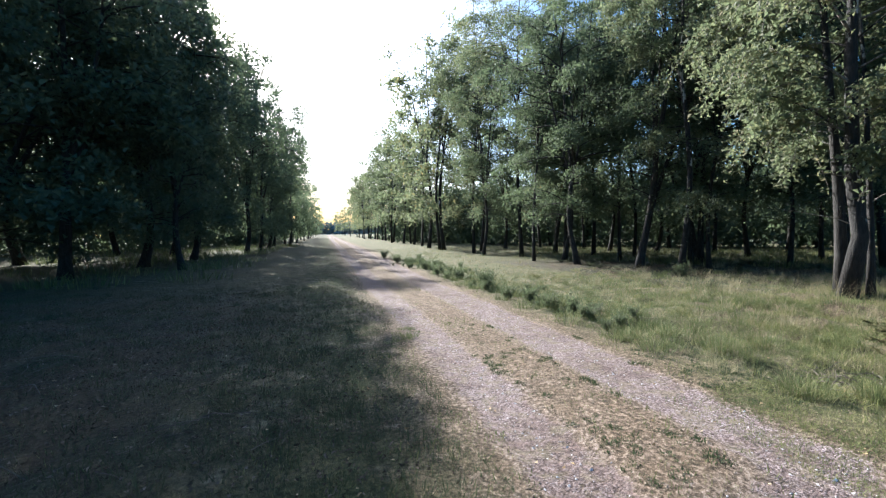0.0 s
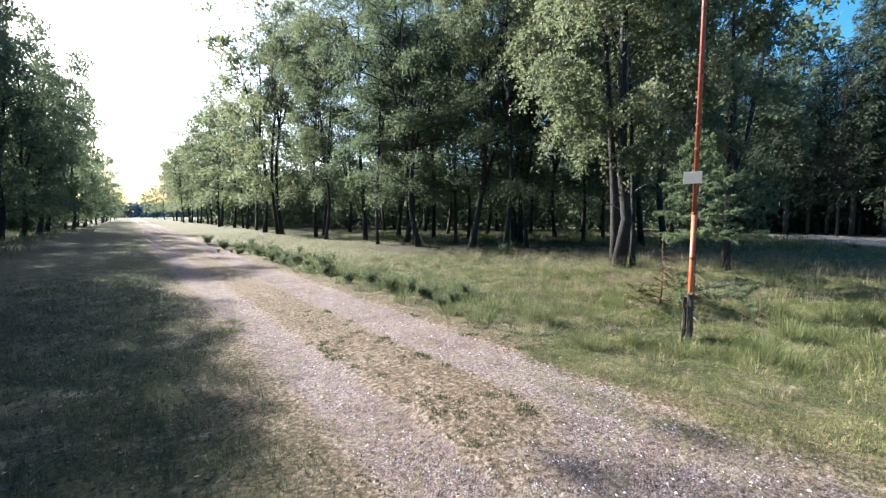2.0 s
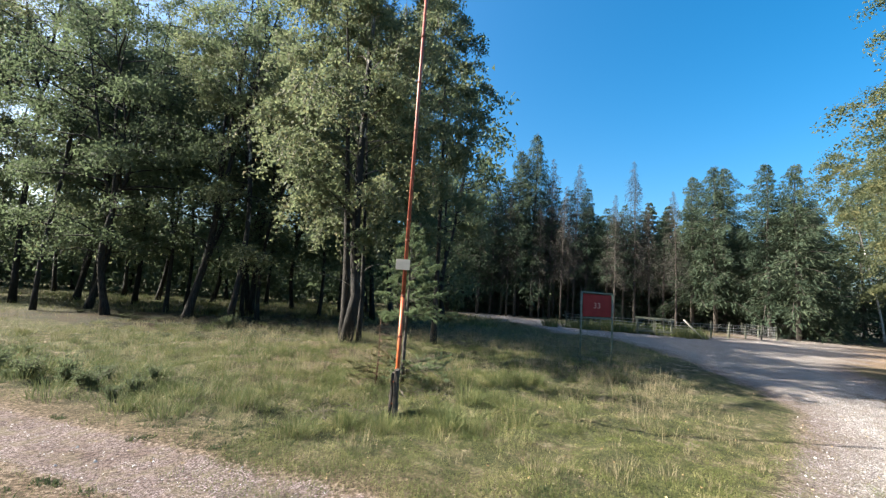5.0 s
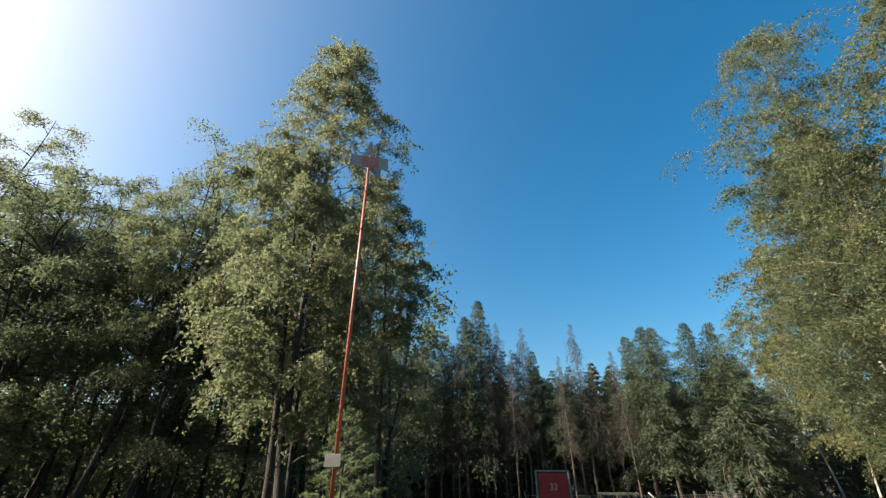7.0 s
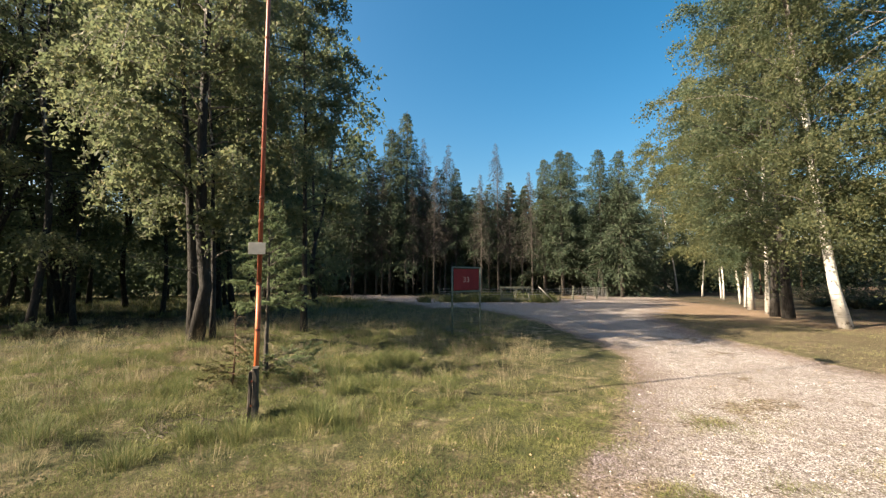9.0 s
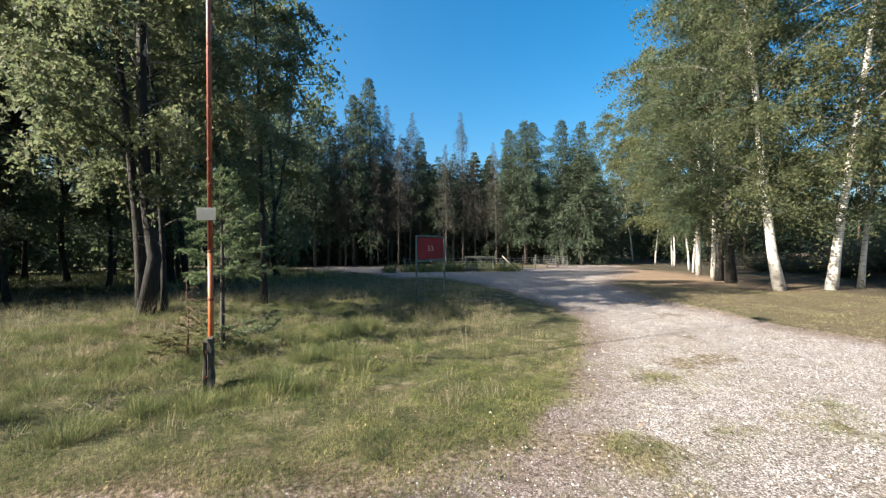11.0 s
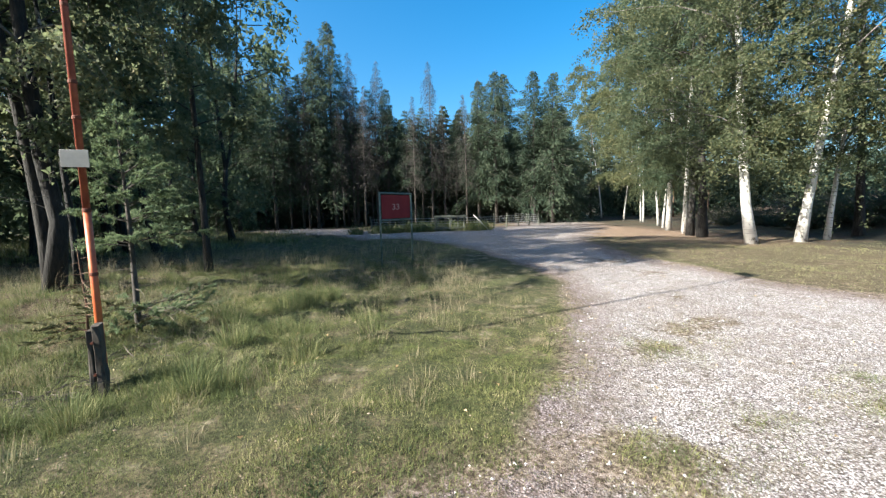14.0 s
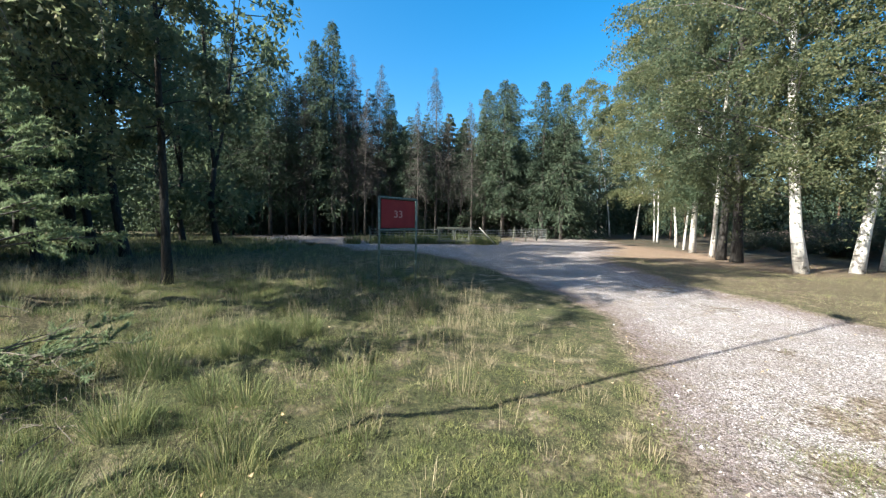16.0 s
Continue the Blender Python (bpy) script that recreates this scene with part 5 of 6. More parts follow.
for i in range(20):       # low living boughs spread over the grass
    az, L = -1.35 + r.normal() * 0.9, r.uniform(0.35, 0.95)
    s = np.array([0, 0, r.uniform(0.06, 0.38)])
    pts = curve_pts(s, np.array([math.cos(az), math.sin(az), r.uniform(0.0, 0.55)]), L, 6, np.array([0, 0, -0.32]), r, 0.04)
    tube(bd, pts, 0.007 * np.linspace(1, 0.35, 6), 4, False)
    for j in range(int(17 * L)):
        u = r.uniform(0.25, 1.0)
        p = np.array([np.interp(u, np.linspace(0, 1, 6), pts[:, q]) for q in range(3)])
        w2 = np.array([math.cos(az + r.normal() * 0.9), math.sin(az + r.normal() * 0.9), r.uniform(0.0, 0.9)])
        if r.uniform() < 0.6:
            shoot(p, w2, r.uniform(0.06, 0.16), r)
        else:
            tube(bd, curve_pts(p, w2, r.uniform(0.12, 0.3), 4, np.array([0, 0, -0.1]), r, 0.04), 0.0035 * np.linspace(1, 0.4, 4), 3, False)
R0, T0 = np.vstack(R0), np.vstack(T0)
grass_tris(bc, R0, T0, np.full(len(R0), 0.0125), r)
part_of("trunk", bt, m_bark_spruce, young, "thin grey-brown stem", True)
part_of("needles", bc, m_young, young, "fresh bluish-green needles")
tagged(part_of("dead_wood", bd, m_twig, young, "dry dead twigs"), kind="stuff")
sap = thing("dead_sapling", "withering spruce sapling with bare reddish twigs", "sapling", pose(7.35, 3.35, zat(7.35, 3.35), 3, -4, 0))
b = Buf()
tube(b, [(0, 0, -0.05), (0.02, 0, 0.5), (-0.01, 0.02, 1.18)], [0.018, 0.013, 0.004], 6)
part_of("stem", b, m_redtwig, sap, "", True)
b, bn = Buf(), Buf()
R0, T0, bl = [], [], b
for i in range(40):
    z = r.uniform(0.06, 1.05)
    az = r.uniform(0, 6.28)
    pts = curve_pts(np.array([0.0, 0, z]), np.array([math.cos(az), math.sin(az), 0.3]), (0.58 - 0.42 * z) * r.uniform(0.6, 1.2), 4, np.array([0, 0, -0.3]), r, 0.05)
    tube(b, pts, 0.006 * np.linspace(1, 0.4, 4), 3, False)
    if z < 0.6:
        for j in range(4):
            shoot(pts[r.integers(1, 4)], np.array([math.cos(az + r.normal()), math.sin(az + r.normal()), r.uniform(0, 0.6)]), r.uniform(0.07, 0.16), r)
R0, T0 = np.vstack(R0), np.vstack(T0)
grass_tris(bn, R0, T0, np.full(len(R0), 0.018), r)
tagged(part_of("twigs", b, m_redtwig, sap, "reddish-brown bare twigs"), kind="stuff")
part_of("needles", bn, m_olive, sap, "withering olive-brown needles")

# ---- low shrubs on the verge ----
def shrub(seed, h, w, name="broom_shrub", label="small dark green broom shrub in the grass verge", leaf=None, dense=26):
    r = np.random.default_rng(seed)
    ob = thing(name, label, "shrub")
    bs, bc = Buf(), Buf()
    ro, tp = [], []
    for i in range(34):
        az, L = r.uniform(0, 6.28), h * r.uniform(0.45, 1.1)
        ww = w * r.uniform(0.05, 1.1)
        way = np.array([math.cos(az) * ww, math.sin(az) * ww, 1.0])
        pts = curve_pts(np.zeros(3), way, L, 5, np.array([math.cos(az) * 0.2, math.sin(az) * 0.2, -0.1]), r, 0.03)
        tube(bs, pts[::2], 0.006 * np.linspace(1, 0.4, 3), 3, False)
        k = dense
        u = r.uniform(0.2, 1, k)
        base = np.stack([np.interp(u, np.linspace(0, 1, 5), pts[:, q]) for q in range(3)], 1)
        base += r.normal(size=(k, 3)) * np.array([0.05, 0.05, 0.03])
        d = r.normal(size=(k, 3)) + way * 0.25
        d /= np.linalg.norm(d, axis=1)[:, None]
        ro.append(base)
        tp.append(base + d * r.uniform(0.03, 0.065, k)[:, None])
    ro, tp = np.vstack(ro), np.vstack(tp)
    blades(bc, ro, tp, np.full(len(ro), 0.026), r)
    tagged(part_of("stem", bs, m_twig, ob), kind="stuff")
    tagged(part_of("foliage", bc, leaf or m_shrub, ob), kind="stuff")
    return ob


m_shrub = leaf_mat("broom_leaf", [(0.0, (0.045, 0.062, 0.034)), (0.6, (0.085, 0.105, 0.058)), (1.0, (0.17, 0.17, 0.10))])
row = [(4.19, 20.4, 0, 0.95, 1.2), (4.41, 17.7, 60, 0.9, 1.15), (4.58, 16.6, 130, 0.8, 1.1), (4.77, 14.1, 200, 1.0, 1.1), (4.62, 11.1, 250, 1.15, 1.25), (4.45, 9.25, 10, 0.9, 1.0), (4.75, 8.7, 90, 0.85, 1.0), (4.74, 7.8, 150, 0.85, 0.9),
       (4.8, 6.5, 30, 0.65, 0.9), (5.05, 6.0, 280, 0.6, 0.9), (3.9, 22.1, 300, 1.1, 1.1), (3.75, 26.1, 45, 1.1, 1.1), (12.0, 11.4, 80, 1.1, 1.1)]
rr = np.random.default_rng(55)
for i in range(64):
    u = rr.uniform()
    row.append((4.95 + 0.5 * rr.normal(), 5.6 + 19 * u ** 1.2, rr.uniform(0, 360), 0.28 + 0.5 * rr.uniform() ** 2, rr.uniform(0.9, 1.6)))
plant(shrub(5, 0.38, 0.7), row, "shrubs on the verge")

m_heath = leaf_mat("heather_leaf", [(0.0, (0.030, 0.034, 0.022)), (0.6, (0.055, 0.058, 0.036)), (1.0, (0.10, 0.082, 0.058))])
# clearing heather, with nearer rows added to stand in for tree shade
hp = [(a, c, d, s * 1.25, 0.75) for a, c, d, s, _ in jitter_line((9.3, 9.0), (11.6, 7.0), 0.6, 0.3, rng, (0.3, 0.6)) + jitter_line((8.9, 9.6), (12.0, 8.2), 0.7, 0.35, rng, (0.4, 0.75)) + jitter_line((10.0, 11.0), (14.5, 8.6), 0.7, 0.5, rng, (0.5, 0.8)) + jitter_line((11.4, 15.5), (17.5, 8.5), 0.6, 0.8, rng, (0.5, 0.9)) + jitter_line((12.5, 20.0), (19.5, 10.5), 0.8, 0.9, rng, (0.5, 0.9)) + jitter_line((15.6, 17.4), (19.5, 13.2), 0.9, 0.4, rng) + jitter_line((19.5, 13.2), (23.5, 8.0), 1.0, 0.4, rng) + jitter_line((23.5, 8.0), (27.0, 4.0), 1.3, 0.5, rng)]
plant(shrub(6, 0.5, 0.95, "heather_clump", "low dark heather clump in the shaded clearing", m_heath), hp, "heather clumps")

bp = [(a, c, d, s * 2.2, 0.9) for a, c, d, s, _ in jitter_line((16.5, -21.5), (29.0, -24.5), 0.9, 0.7, rng, (0.4, 0.9)) + jitter_line((15.5, -24.0), (30.0, -28.0), 1.1, 0.9, rng, (0.5, 1.1))]
plant(shrub(7, 0.5, 1.1, "bramble_clump", "low brown and green bramble clump on the sandy bank", m_heath), bp, "brambles on the bank")

# ---- grass, straw, stones and fallen leaves ----
def scatter(k, x0, x1, y0, y1, rng_, keep):
    x, y = rng_.uniform(x0, x1, k), rng_.uniform(y0, y1, k)
    ok = rng_.uniform(size=k) < keep(x, y)
    return x[ok], y[ok]


def vnoise(x, y, s, seed=0):
    """Smooth random values, cells of 1/s metres."""
    x, y = np.asarray(x) * s, np.asarray(y) * s
    i, j = np.floor(x), np.floor(y)
    u, v = x - i, y - j
    u, v = u * u * (3 - 2 * u), v * v * (3 - 2 * v)

    def hsh(a, c):
        q = np.sin(a * 127.1 + c * 311.7 + seed * 17.3) * 43758.5453
        return q - np.floor(q)
    return (hsh(i, j) * (1 - u) + hsh(i + 1, j) * u) * (1 - v) + (hsh(i, j + 1) * (1 - u) + hsh(i + 1, j + 1) * u) * v


def lawn(name, label, k, area, length, width, material, seed, keep, flop=0.6, clump=0.0):
    r = np.random.default_rng(seed)
    x, y = scatter(k, *area, r, keep)
    tuft = 0.6 * vnoise(x, y, 2.3, seed) + 0.4 * vnoise(x, y, 5.5, seed + 1)
    ok = r.uniform(size=len(x)) < 1 - clump + clump * step(0.30, 0.62, tuft)
    x, y, tuft = x[ok], y[ok], tuft[ok]
    z = height(x, y)
    root = np.stack([x, y, z - 0.005], 1)
    L = r.uniform(length[0], length[1], len(x)) * (1 - clump + clump * (0.35 + 1.5 * step(0.35, 0.75, tuft)))
    ang, lean = r.uniform(0, 6.28, len(x)), np.abs(r.normal(size=len(x))) * flop
    d = np.stack([np.cos(ang) * lean, np.sin(ang) * lean, np.ones(len(x))], 1)
    d /= np.linalg.norm(d, axis=1)[:, None]
    buf = Buf()
    grass_tris(buf, root, root + d * L[:, None], np.full(len(x), 1.0) * r.uniform(*width, len(x)), r)
    return tagged(new(name, buf.mesh(name, material)), label, "grass", kind="stuff")


def no_gravel(x, y):
    return np.clip(1.15 - 1.5 * gravel(x, y), 0, 1)


def patch(x, y, s=0.9):
    return 0.5 + 0.5 * wob(x * s + 3, y * s)


def near(x, y):
    """How close a place is to the stretch that is walked."""
    d = np.hypot(np.maximum(0, np.maximum(1.5 - x, x - 5.0)), np.maximum(0, np.abs(y) - 1.0))
    return 1 / (1 + (d / 3.0) ** 2)


lawn("short_grass", "short trodden green and dry grass beside the gravel", 300000, (-3, 13, -9, 12), (0.015, 0.05), (0.004, 0.007), m_turf, 101,
     lambda x, y: no_gravel(x, y) * near(x, y) * step(-6.5, -5.5, y + 0.0 * x) * (0.35 + 0.65 * patch(x, y)), 0.8, 0.6)
lawn("turf_grass", "close short turf with dry blades and moss", 640000, (3.3, 11, -4.5, 3.4), (0.012, 0.042), (0.003, 0.006), m_turf, 107,
     lambda x, y: np.clip(1.3 - 1.35 * gravel(x, y), 0, 1) * step(11, 5.0, x + 0.4 * np.abs(y)), 1.7, 0.5)
lawn("meadow_grass", "longer mixed grass of the rough meadow", 560000, (3.8, 14, -2.5, 8), (0.03, 0.12), (0.003, 0.006), m_turf, 102,
     lambda x, y: no_gravel(x, y) * step(4.2, 5.6, x + 0.4 * wob(x, y)) * step(-0.4, 1.6, y + 0.3 * (x - 6.5) + 0.5 * wob(x, y)) * (0.25 + 0.75 * patch(x, y)) * step(16, 9, np.hypot(x - 5, y - 1) * 1.1) * (1 - litter_shade_at(x, y)), 1.3, 0.9)
lawn("far_meadow_grass", "pale rough grass under the trees", 130000, (4, 34, -4, 40), (0.05, 0.18), (0.006, 0.014), m_turf, 103,
     lambda x, y: no_gravel(x, y) * step(4.2, 5.2, x) * step(9, 14, np.hypot(x - 4, y)) * (0.3 + 0.7 * patch(x, y, 0.5)) * (1 - 0.92 * litter_shade_at(x, y) * step(24, 18, x)), 1.1, 0.85)
lawn("shade_grass", "grass under the oaks with their shade darkened into its colour", 360000, (-9, 1.3, 1.2, 30), (0.03, 0.10), (0.004, 0.008), m_darkened_grass, 104,
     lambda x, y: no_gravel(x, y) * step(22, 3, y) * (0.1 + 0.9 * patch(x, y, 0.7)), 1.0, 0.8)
lawn("ride_grass", "thin dry grass on the strip between the wheel tracks", 45000, (-0.4, 5.2, 1.5, 24), (0.02, 0.06), (0.006, 0.012), m_grass, 105,
     lambda x, y: np.clip(1.0 - 1.4 * ruts(x, y), 0, 1) * step(30, 3, y) * (0.2 + 0.8 * patch(x, y, 1.2)), 0.8, 0.8)
lawn("verge_grass", "sun-bleached short grass on the verge before the birches", 120000, (6, 30, -18, -6.8), (0.02, 0.06), (0.005, 0.009), m_grass, 106,
     lambda x, y: no_gravel(x, y) * step(24, 10, x) * (0.2 + 0.8 * patch(x, y, 0.8)), 1.0, 0.5)


def tufts(name, label, spots, h, blade_n, material, seed, width=0.009, spread=0.10, flop=0.38):
    """Clumps of long arching blades, each blade in two pieces."""
    r = np.random.default_rng(seed)
    buf = Buf()
    for x, y, s in spots:
        k = int(blade_n * s * (2.2 if s > 0.94 else 1.0))
        ang, u = r.uniform(0, 6.28, k), r.uniform(0, 1, k) ** 0.5 * spread * s
        root = np.stack([x + np.cos(ang) * u, y + np.sin(ang) * u, np.full(k, zat(x, y) - 0.01)], 1)
        lean = np.abs(r.normal(size=k)) * flop
        L = h * s * r.uniform(0.5, 1.2, k)
        d = np.stack([np.cos(ang) * lean, np.sin(ang) * lean, np.ones(k)], 1)
        d /= np.linalg.norm(d, axis=1)[:, None]
        mid_ = root + d * (L * 0.55)[:, None]
        d2 = d + np.stack([np.cos(ang) * 0.5, np.sin(ang) * 0.5, -0.45 * np.ones(k)], 1) * r.uniform(0.2, 1.2, k)[:, None]
        tip = mid_ + d2 * (L * 0.45)[:, None]
        a2 = r.uniform(0, 6.28, k)
        side = np.stack([np.cos(a2), np.sin(a2), np.zeros(k)], 1) * width * 0.5
        v = np.stack([root - side, root + side, mid_ + side * 0.7, mid_ - side * 0.7, tip], 1).reshape(-1, 3)
        o = np.arange(k)[:, None] * 5
        base = buf.n
        buf.grid(v, o + np.array([[0, 1, 2, 3]]))
        buf.f.extend(map(tuple, (o + np.array([[3, 2, 4]]) + base).tolist()))
    return tagged(new(name, buf.mesh(name, material)), label, "grass", kind="stuff")


r = np.random.default_rng(120)
spots = [(5.94, 1.35, 1.5), (5.7, 1.5, 1.2), (5.3, 2.7, 1.1), (8.5, 2.3, 1.3), (7.2, 0.0, 1.1), (6.5, 0.7, 1.2), (8.0, 1.9, 1.3), (9.3, 1.3, 1.6), (5.85, 5.2, 1.2), (5.15, 4.25, 1.2), (4.75, 2.95, 1.1), (9.1, 1.05, 1.7), (8.7, 1.4, 1.4), (9.6, 0.8, 1.5), (6.9, 1.55, 1.4), (6.3, 1.75, 1.1), (7.4, 0.9, 1.0), (7.6, 1.25, 1.2), (6.0, 4.3, 1.0), (5.3, 2.2, 1.0), (8.2, 0.2, 0.9)]
x, y = scatter(2000, 4.4, 16, -2.5, 13, r, lambda x, y: no_gravel(x, y) * step(4.2, 6.0, x + 0.2 * y) * step(-0.8, 1.2, y + 0.3 * (x - 6.5)) * (0.15 + 0.85 * patch(x, y, 0.6)) * 0.5)
tufts("grass_tufts", "long green grass tufts in the rough meadow", [(a, c, 0.55 + 0.4 * q) for a, c, q in spots] + [(a, c, 0.3 + 0.6 * r.uniform() ** 2) for a, c in zip(x, y)], 0.30, 110, m_grass_green, 121, 0.0045, 0.17, 0.6)
x, y = scatter(2000, 6.0, 19, -2.0, 9, r, lambda x, y: no_gravel(x, y) * step(6, 8.5, x) * (0.1 + 0.9 * patch(x + 5, y, 0.5)) * 0.5)
tufts("straw_grass", "tall thin bleached seed-head grass", [(a, c, r.uniform(0.6, 1.15)) for a, c in zip(x, y)], 0.55, 10, m_straw, 122, 0.0045, 0.16)
x, y = scatter(500, 5, 17, 4.5, 14, r, lambda x, y: step(4.2, 5.4, y) * 0.7)
tufts("bank_grass", "dry yellowish grass along the shaded edge", [(a, c, r.uniform(0.5, 1.0)) for a, c in zip(x, y)], 0.34, 26, m_straw, 123, 0.006, 0.14)
x, y = scatter(260, 4.6, 12, -2.8, 5, r, lambda x, y: no_gravel(x, y) * step(4.4, 5.4, x + 0.2 * y))
tufts("dry_tufts", "low tufts of bleached dead grass in the meadow", [(a, c, r.uniform(0.35, 0.9)) for a, c in zip(x, y)], 0.22, 60, m_straw, 125, 0.005, 0.2)
x, y = scatter(420, 28.6, 33.5, -10, 2.0, r, lambda x, y: np.clip(no_gravel(x, y) + step(0.9, 0.3, np.abs(x - 30.4)) * step(-8.5, -7, y), 0, 1) * 0.8)
tufts("tall_weeds", "tall green weeds along the wire fence", [(a, c, r.uniform(0.5, 1.1)) for a, c in zip(x, y)], 0.75, 40, m_grass_green, 126, 0.025, 0.3)
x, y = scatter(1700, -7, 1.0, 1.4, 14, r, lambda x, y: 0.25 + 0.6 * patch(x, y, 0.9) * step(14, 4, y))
tufts("shade_tufts", "grass tufts beside the ride with shade darkened into their colour", [(a, c, r.uniform(0.4, 0.9)) for a, c in zip(x, y)], 0.17, 34, m_darkened_grass, 124, 0.006, 0.17, 0.7)
x, y = scatter(900, 14, 44, 4, 40, r, lambda x, y: step(20, 24, np.hypot(x, y)) * step(42, 34, np.hypot(x, y)) * no_gravel(x, y))
tufts("clearing_grass", "fresh green grass in the sunlit clearing under the trees", [(a, c, r.uniform(0.6, 1.2)) for a, c in zip(x, y)], 0.34, 16, m_grass_green, 154, 0.03, 0.8, 0.6)
x, y = scatter(520, -42, -3.5, 16, 62, r, lambda x, y: 0.8 + 0 * x)
tufts("wood_grass", "long green grass on the floor of the oak wood", [(a, c, r.uniform(0.6, 1.2)) for a, c in zip(x, y)], 0.5, 26, m_grass_green, 127, 0.03, 0.9)
x, y = scatter(2600, 1.9, 5.0, -1.0, 9, r, lambda x, y: np.clip(1.15 - 1.6 * gravel(x, y), 0, 1) * step(9, 3, y) * step(0.35, 0.6, vnoise(x, y, 1.6, 9)))
tufts("crumb_moss", "low brownish moss and grass crumbs between the wheel tracks", [(a, c, r.uniform(0.5, 1.2)) for a, c in zip(x, y)], 0.035, 16, m_darkened_grass, 128, 0.010, 0.05)
x, y = scatter(60, 0.9, 1.6, 1.2, 7, r, lambda x, y: step(0.45, 0.6, vnoise(x, y, 1.1, 4)))
tufts("green_tufts", "bright green grass tufts at the edge of the wheel track", [(a, c, r.uniform(0.5, 1.2)) for a, c in zip(x, y)], 0.07, 60, m_grass_green, 129, 0.006, 0.13)

x, y = scatter(2400, 4.2, 11.5, 2.5, 17, r, lambda x, y: no_gravel(x, y) * step(4.3, 5.2, x) * (0.25 + 0.75 * step(0.4, 0.65, vnoise(x, y, 0.8, 3))) * step(18, 8, y))
tufts("verge_tufts", "mixed green and dry tufts on the sunny verge", [(a, c, r.uniform(0.4, 1.1)) for a, c in zip(x, y)], 0.15, 26, m_turf, 151, 0.006, 0.17, 0.8)
x, y = scatter(420, 4.6, 11.5, 3.5, 15, r, lambda x, y: no_gravel(x, y) * 0.7)
x2, y2 = scatter(420, 4.2, 6.4, 4.5, 24, r, lambda x, y: np.exp(-((x - 5.0) ** 2) / 0.5))
tufts("shrub_grass", "long grass growing among the verge shrubs", [(a, c, r.uniform(0.5, 1.1)) for a, c in zip(x2, y2)], 0.26, 36, m_grass_green, 153, 0.008, 0.2, 0.6)
tufts("verge_straw", "pinkish dry grass heads on the sunny verge", [(a, c, r.uniform(0.5, 1.1)) for a, c in zip(x, y)], 0.18, 22, m_straw, 152, 0.004, 0.2, 0.8)

# stones of the gravel, and crumbs of moss and soil between the wheel tracks
def pebbles(name, label, category, k, area, keep, size, tall, material):
    b = Buf()
    x, y = scatter(k, *area, r, keep)
    k = len(x)
    z = height(x, y)
    s = r.uniform(size[0], size[1], k) * r.choice([1, 1, 1, 1.5], k)
    unit = np.array([(1, 0, 0), (0.1, 1, 0), (-1, 0.1, 0), (0, -1, 0), (0.1, 0, tall)])
    rot = r.uniform(0, 6.28, k)
    c_, s_ = np.cos(rot), np.sin(rot)
    uv = unit[None] * (1 + r.normal(size=(k, 5, 1)) * 0.22) * s[:, None, None]
    px = uv[..., 0] * c_[:, None] - uv[..., 1] * s_[:, None] * 0.75
    py = uv[..., 0] * s_[:, None] + uv[..., 1] * c_[:, None] * 0.75
    v = np.stack([px + x[:, None], py + y[:, None], uv[..., 2] + z[:, None] - 0.002], -1).reshape(-1, 3)
    tri = np.array([(0, 1, 4), (1, 2, 4), (2, 3, 4), (3, 0, 4)])
    b.grid(v, (np.arange(k)[:, None, None] * 5 + tri[None]).reshape(-1, 3))
    return tagged(new(name, b.mesh(name, material)), label, category, kind="stuff")


pebbles("gravel_stones", "loose pale gravel stones on the track", "gravel", 62000, (0.8, 14, -8.5, 9), lambda x, y: np.clip(gravel(x, y) * 1.3 - 0.3, 0, 1) * (0.12 + 0.88 * near(x, y)) * 0.75, (0.005, 0.013), 0.75, m_pebble)
pebbles("soil_crumbs", "brownish crumbs of moss and dry soil on the trodden strip", "soil", 60000, (0.9, 6.0, -1.5, 10), lambda x, y: np.clip(1.1 - 1.3 * gravel(x, y), 0, 1) * step(5.6, 4.0, x) * (0.15 + 0.85 * near(x, y)) * step(0.3, 0.65, vnoise(x, y, 2.4, 12)), (0.004, 0.011), 0.6, m_crumb)

# fallen leaves
b = Buf()
x, y = scatter(1900, -6, 12, -7, 12, r, lambda x, y: 0.25 + 0.75 * near(x, y))
k = len(x)
root = np.stack([x, y, height(x, y) + r.uniform(0.01, 0.035, k)], 1)
a = r.uniform(0, 6.28, k)
blades(b, root, root + np.stack([np.cos(a), np.sin(a), r.normal(size=k) * 0.35], 1) * r.uniform(0.018, 0.040, k)[:, None], np.full(k, 0.021), r)
tagged(new("fallen_leaves", b.mesh("fallen_leaves", m_fallen)), "dry yellowish fallen leaves scattered on the grass", "leaves", kind="stuff")

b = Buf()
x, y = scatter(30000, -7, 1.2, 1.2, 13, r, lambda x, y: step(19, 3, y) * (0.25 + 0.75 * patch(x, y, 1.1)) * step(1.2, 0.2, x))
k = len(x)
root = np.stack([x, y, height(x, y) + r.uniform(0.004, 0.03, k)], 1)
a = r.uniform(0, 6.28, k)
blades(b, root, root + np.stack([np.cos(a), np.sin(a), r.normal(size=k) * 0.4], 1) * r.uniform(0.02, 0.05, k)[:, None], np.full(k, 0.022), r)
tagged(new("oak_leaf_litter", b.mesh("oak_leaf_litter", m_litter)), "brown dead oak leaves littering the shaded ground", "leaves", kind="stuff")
b = Buf()
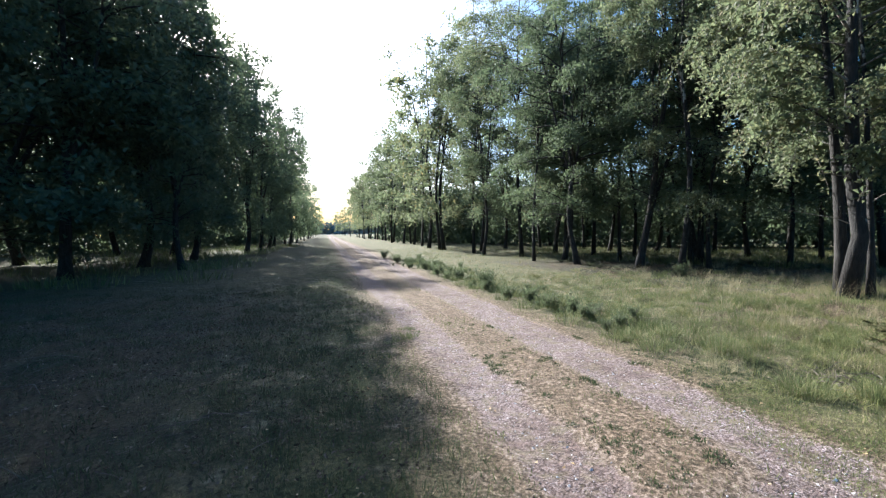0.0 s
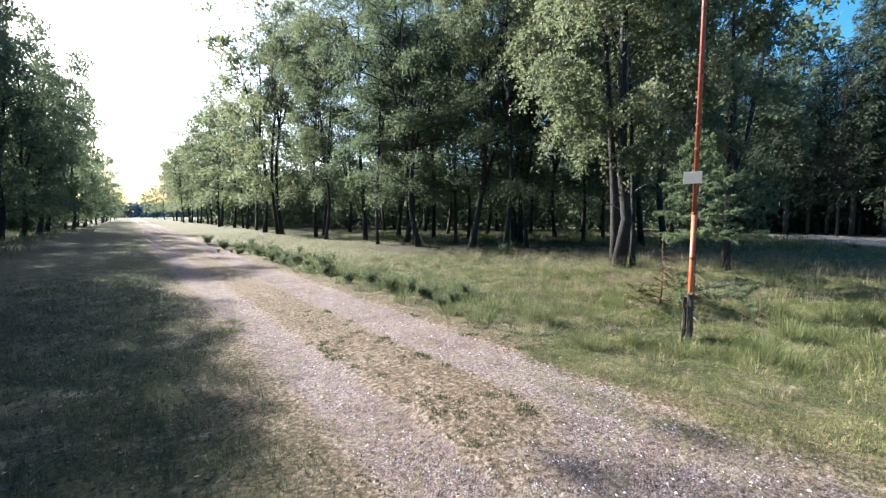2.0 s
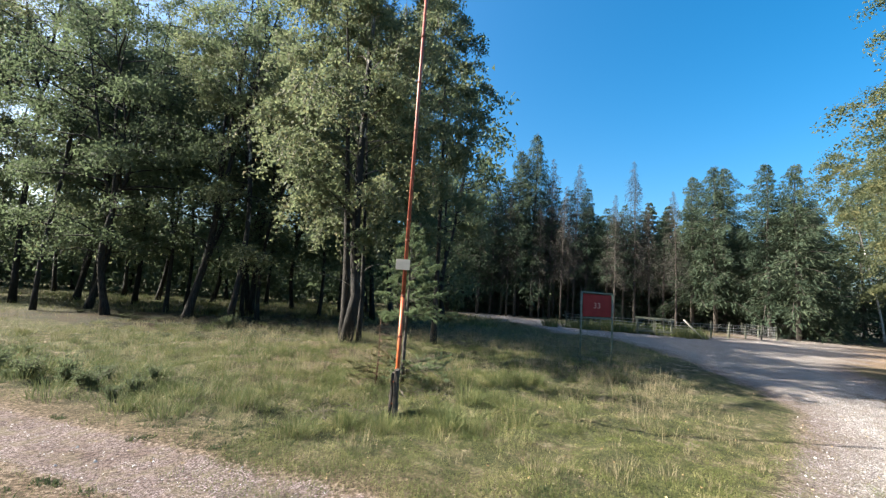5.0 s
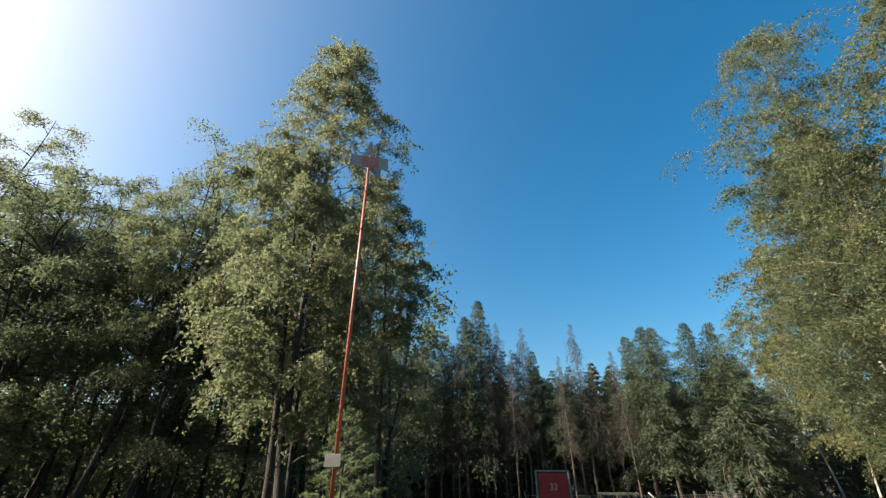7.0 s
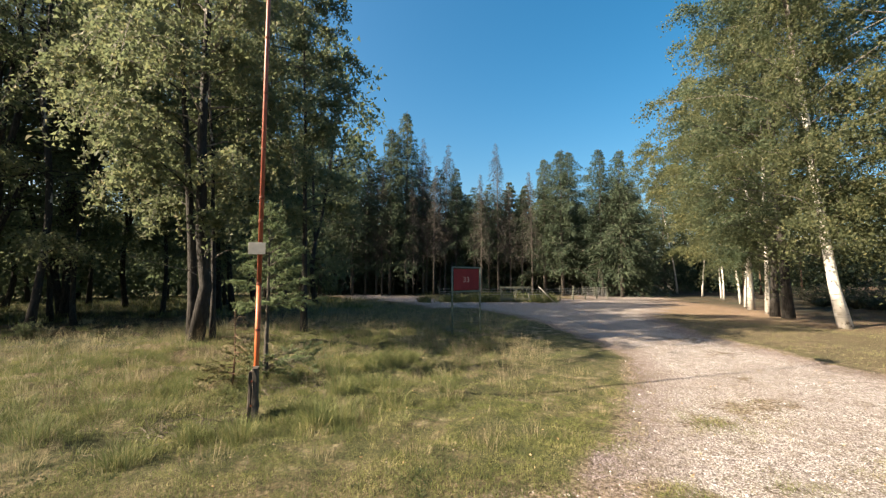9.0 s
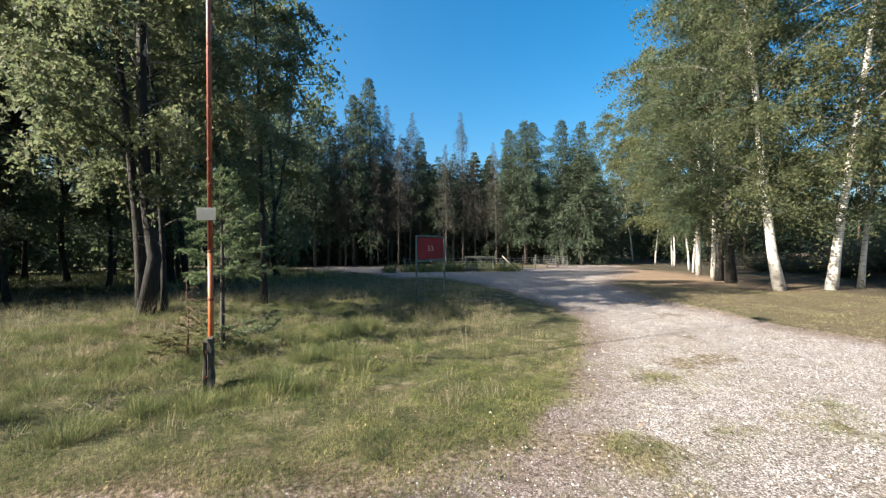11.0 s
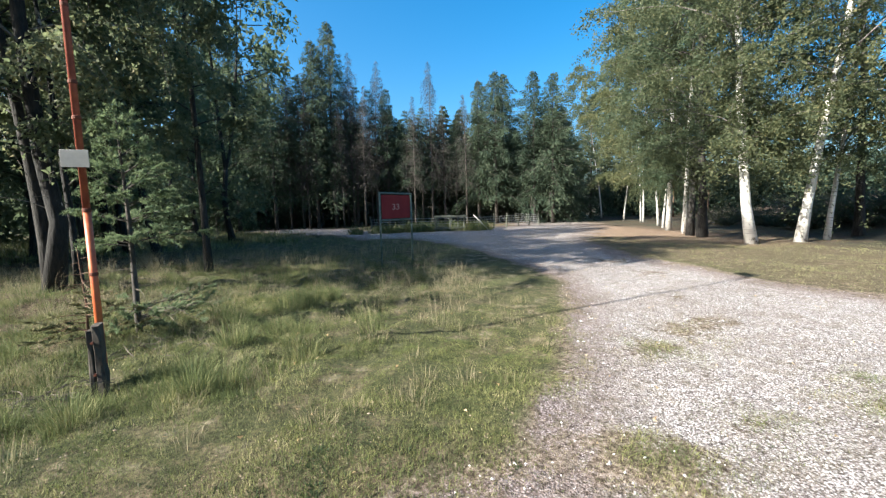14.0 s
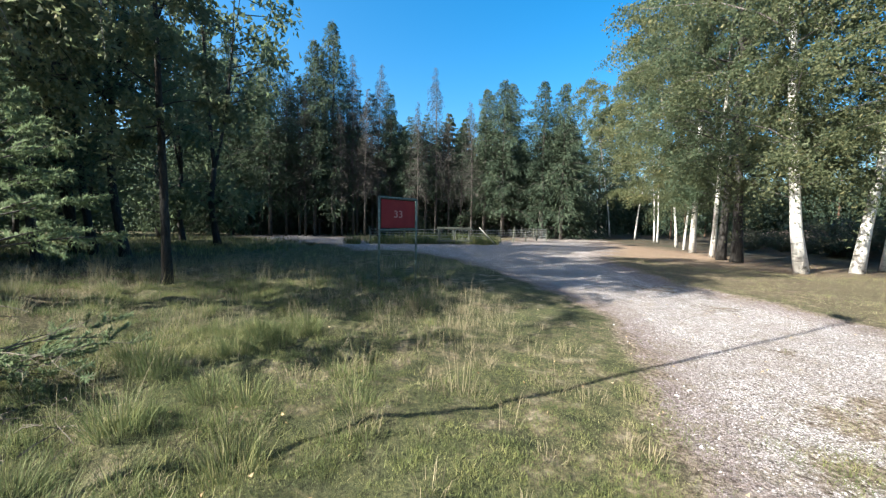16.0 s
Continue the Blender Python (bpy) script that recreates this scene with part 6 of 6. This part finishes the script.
for i in range(420):
    cx, cy = r.uniform(-7, 1.0), r.uniform(1.6, 14) ** 1.0
    a, L = r.uniform(0, 6.28), r.uniform(0.08, 0.45)
    tube(b, curve_pts(np.array([cx, cy, zat(cx, cy) + 0.012]), np.array([math.cos(a), math.sin(a), r.uniform(0, 0.12)]), L, 4, np.array([0, 0, -0.04]), r, 0.06), r.uniform(0.002, 0.006) * np.linspace(1, 0.5, 4), 3, False)
tagged(new("twig_litter", b.mesh("twig_litter", m_twig)), "small dead twigs littering the shaded ground", "twigs", kind="stuff")

# dead twigs about the foot of the pole and in the shade
def twig_heap(name, label, cx, cy, n, spread, L, seed):
    r = np.random.default_rng(seed)
    ob = thing(name, label, "twigs", pose(cx, cy, zat(cx, cy)))
    b = Buf()
    for i in range(n):
        a, q = r.uniform(0, 6.28), r.normal(size=2) * spread
        tube(b, curve_pts(np.array([q[0], q[1], 0.0]), np.array([math.cos(a), math.sin(a), r.uniform(0.02, 0.7)]), L * r.uniform(0.4, 1.1), 5, np.array([0, 0, -0.25]), r, 0.06),
             0.005 * r.uniform(0.6, 1.6) * np.linspace(1, 0.4, 5), 4, False)
    tagged(part_of("brush", b, m_twig, ob), kind="stuff")
    return ob


twig_heap("dead_twigs", "dry grey twigs about the foot of the pole", 5.9, 2.75, 26, 0.2, 0.34, 131)
twig_heap("dead_twigs", "dry grey twigs in the grass behind the pole", 6.7, 2.2, 18, 0.28, 0.3, 132)
twig_heap("dead_heather", "dead grey heather sprigs in the shaded grass", -0.75, 2.05, 120, 0.16, 0.28, 137)
twig_heap("dead_heather", "dead grey heather sprigs among the leaf litter", -1.9, 2.7, 90, 0.2, 0.3, 138)
twig_heap("dead_heather", "dry grey heathery scrub in the meadow by the pole", 5.6, 3.1, 80, 0.28, 0.22, 139)
twig_heap("dead_heather", "dry grey heathery scrub beside the young spruce", 7.2, 2.75, 80, 0.3, 0.26, 140)
twig_heap("fallen_branch", "fallen dead branch in the leaf litter", -3.6, 6.3, 12, 0.4, 1.3, 133)
twig_heap("fallen_branch", "small fallen dead branch in the shaded grass", -1.3, 3.9, 9, 0.25, 0.7, 134)
twig_heap("fallen_branch", "fallen dead branch among the oaks", -8.0, 15.0, 12, 0.5, 1.8, 135)
twig_heap("brushwood", "heap of brushwood on the sandy bank", 31.5, -22.5, 60, 1.2, 1.8, 136)
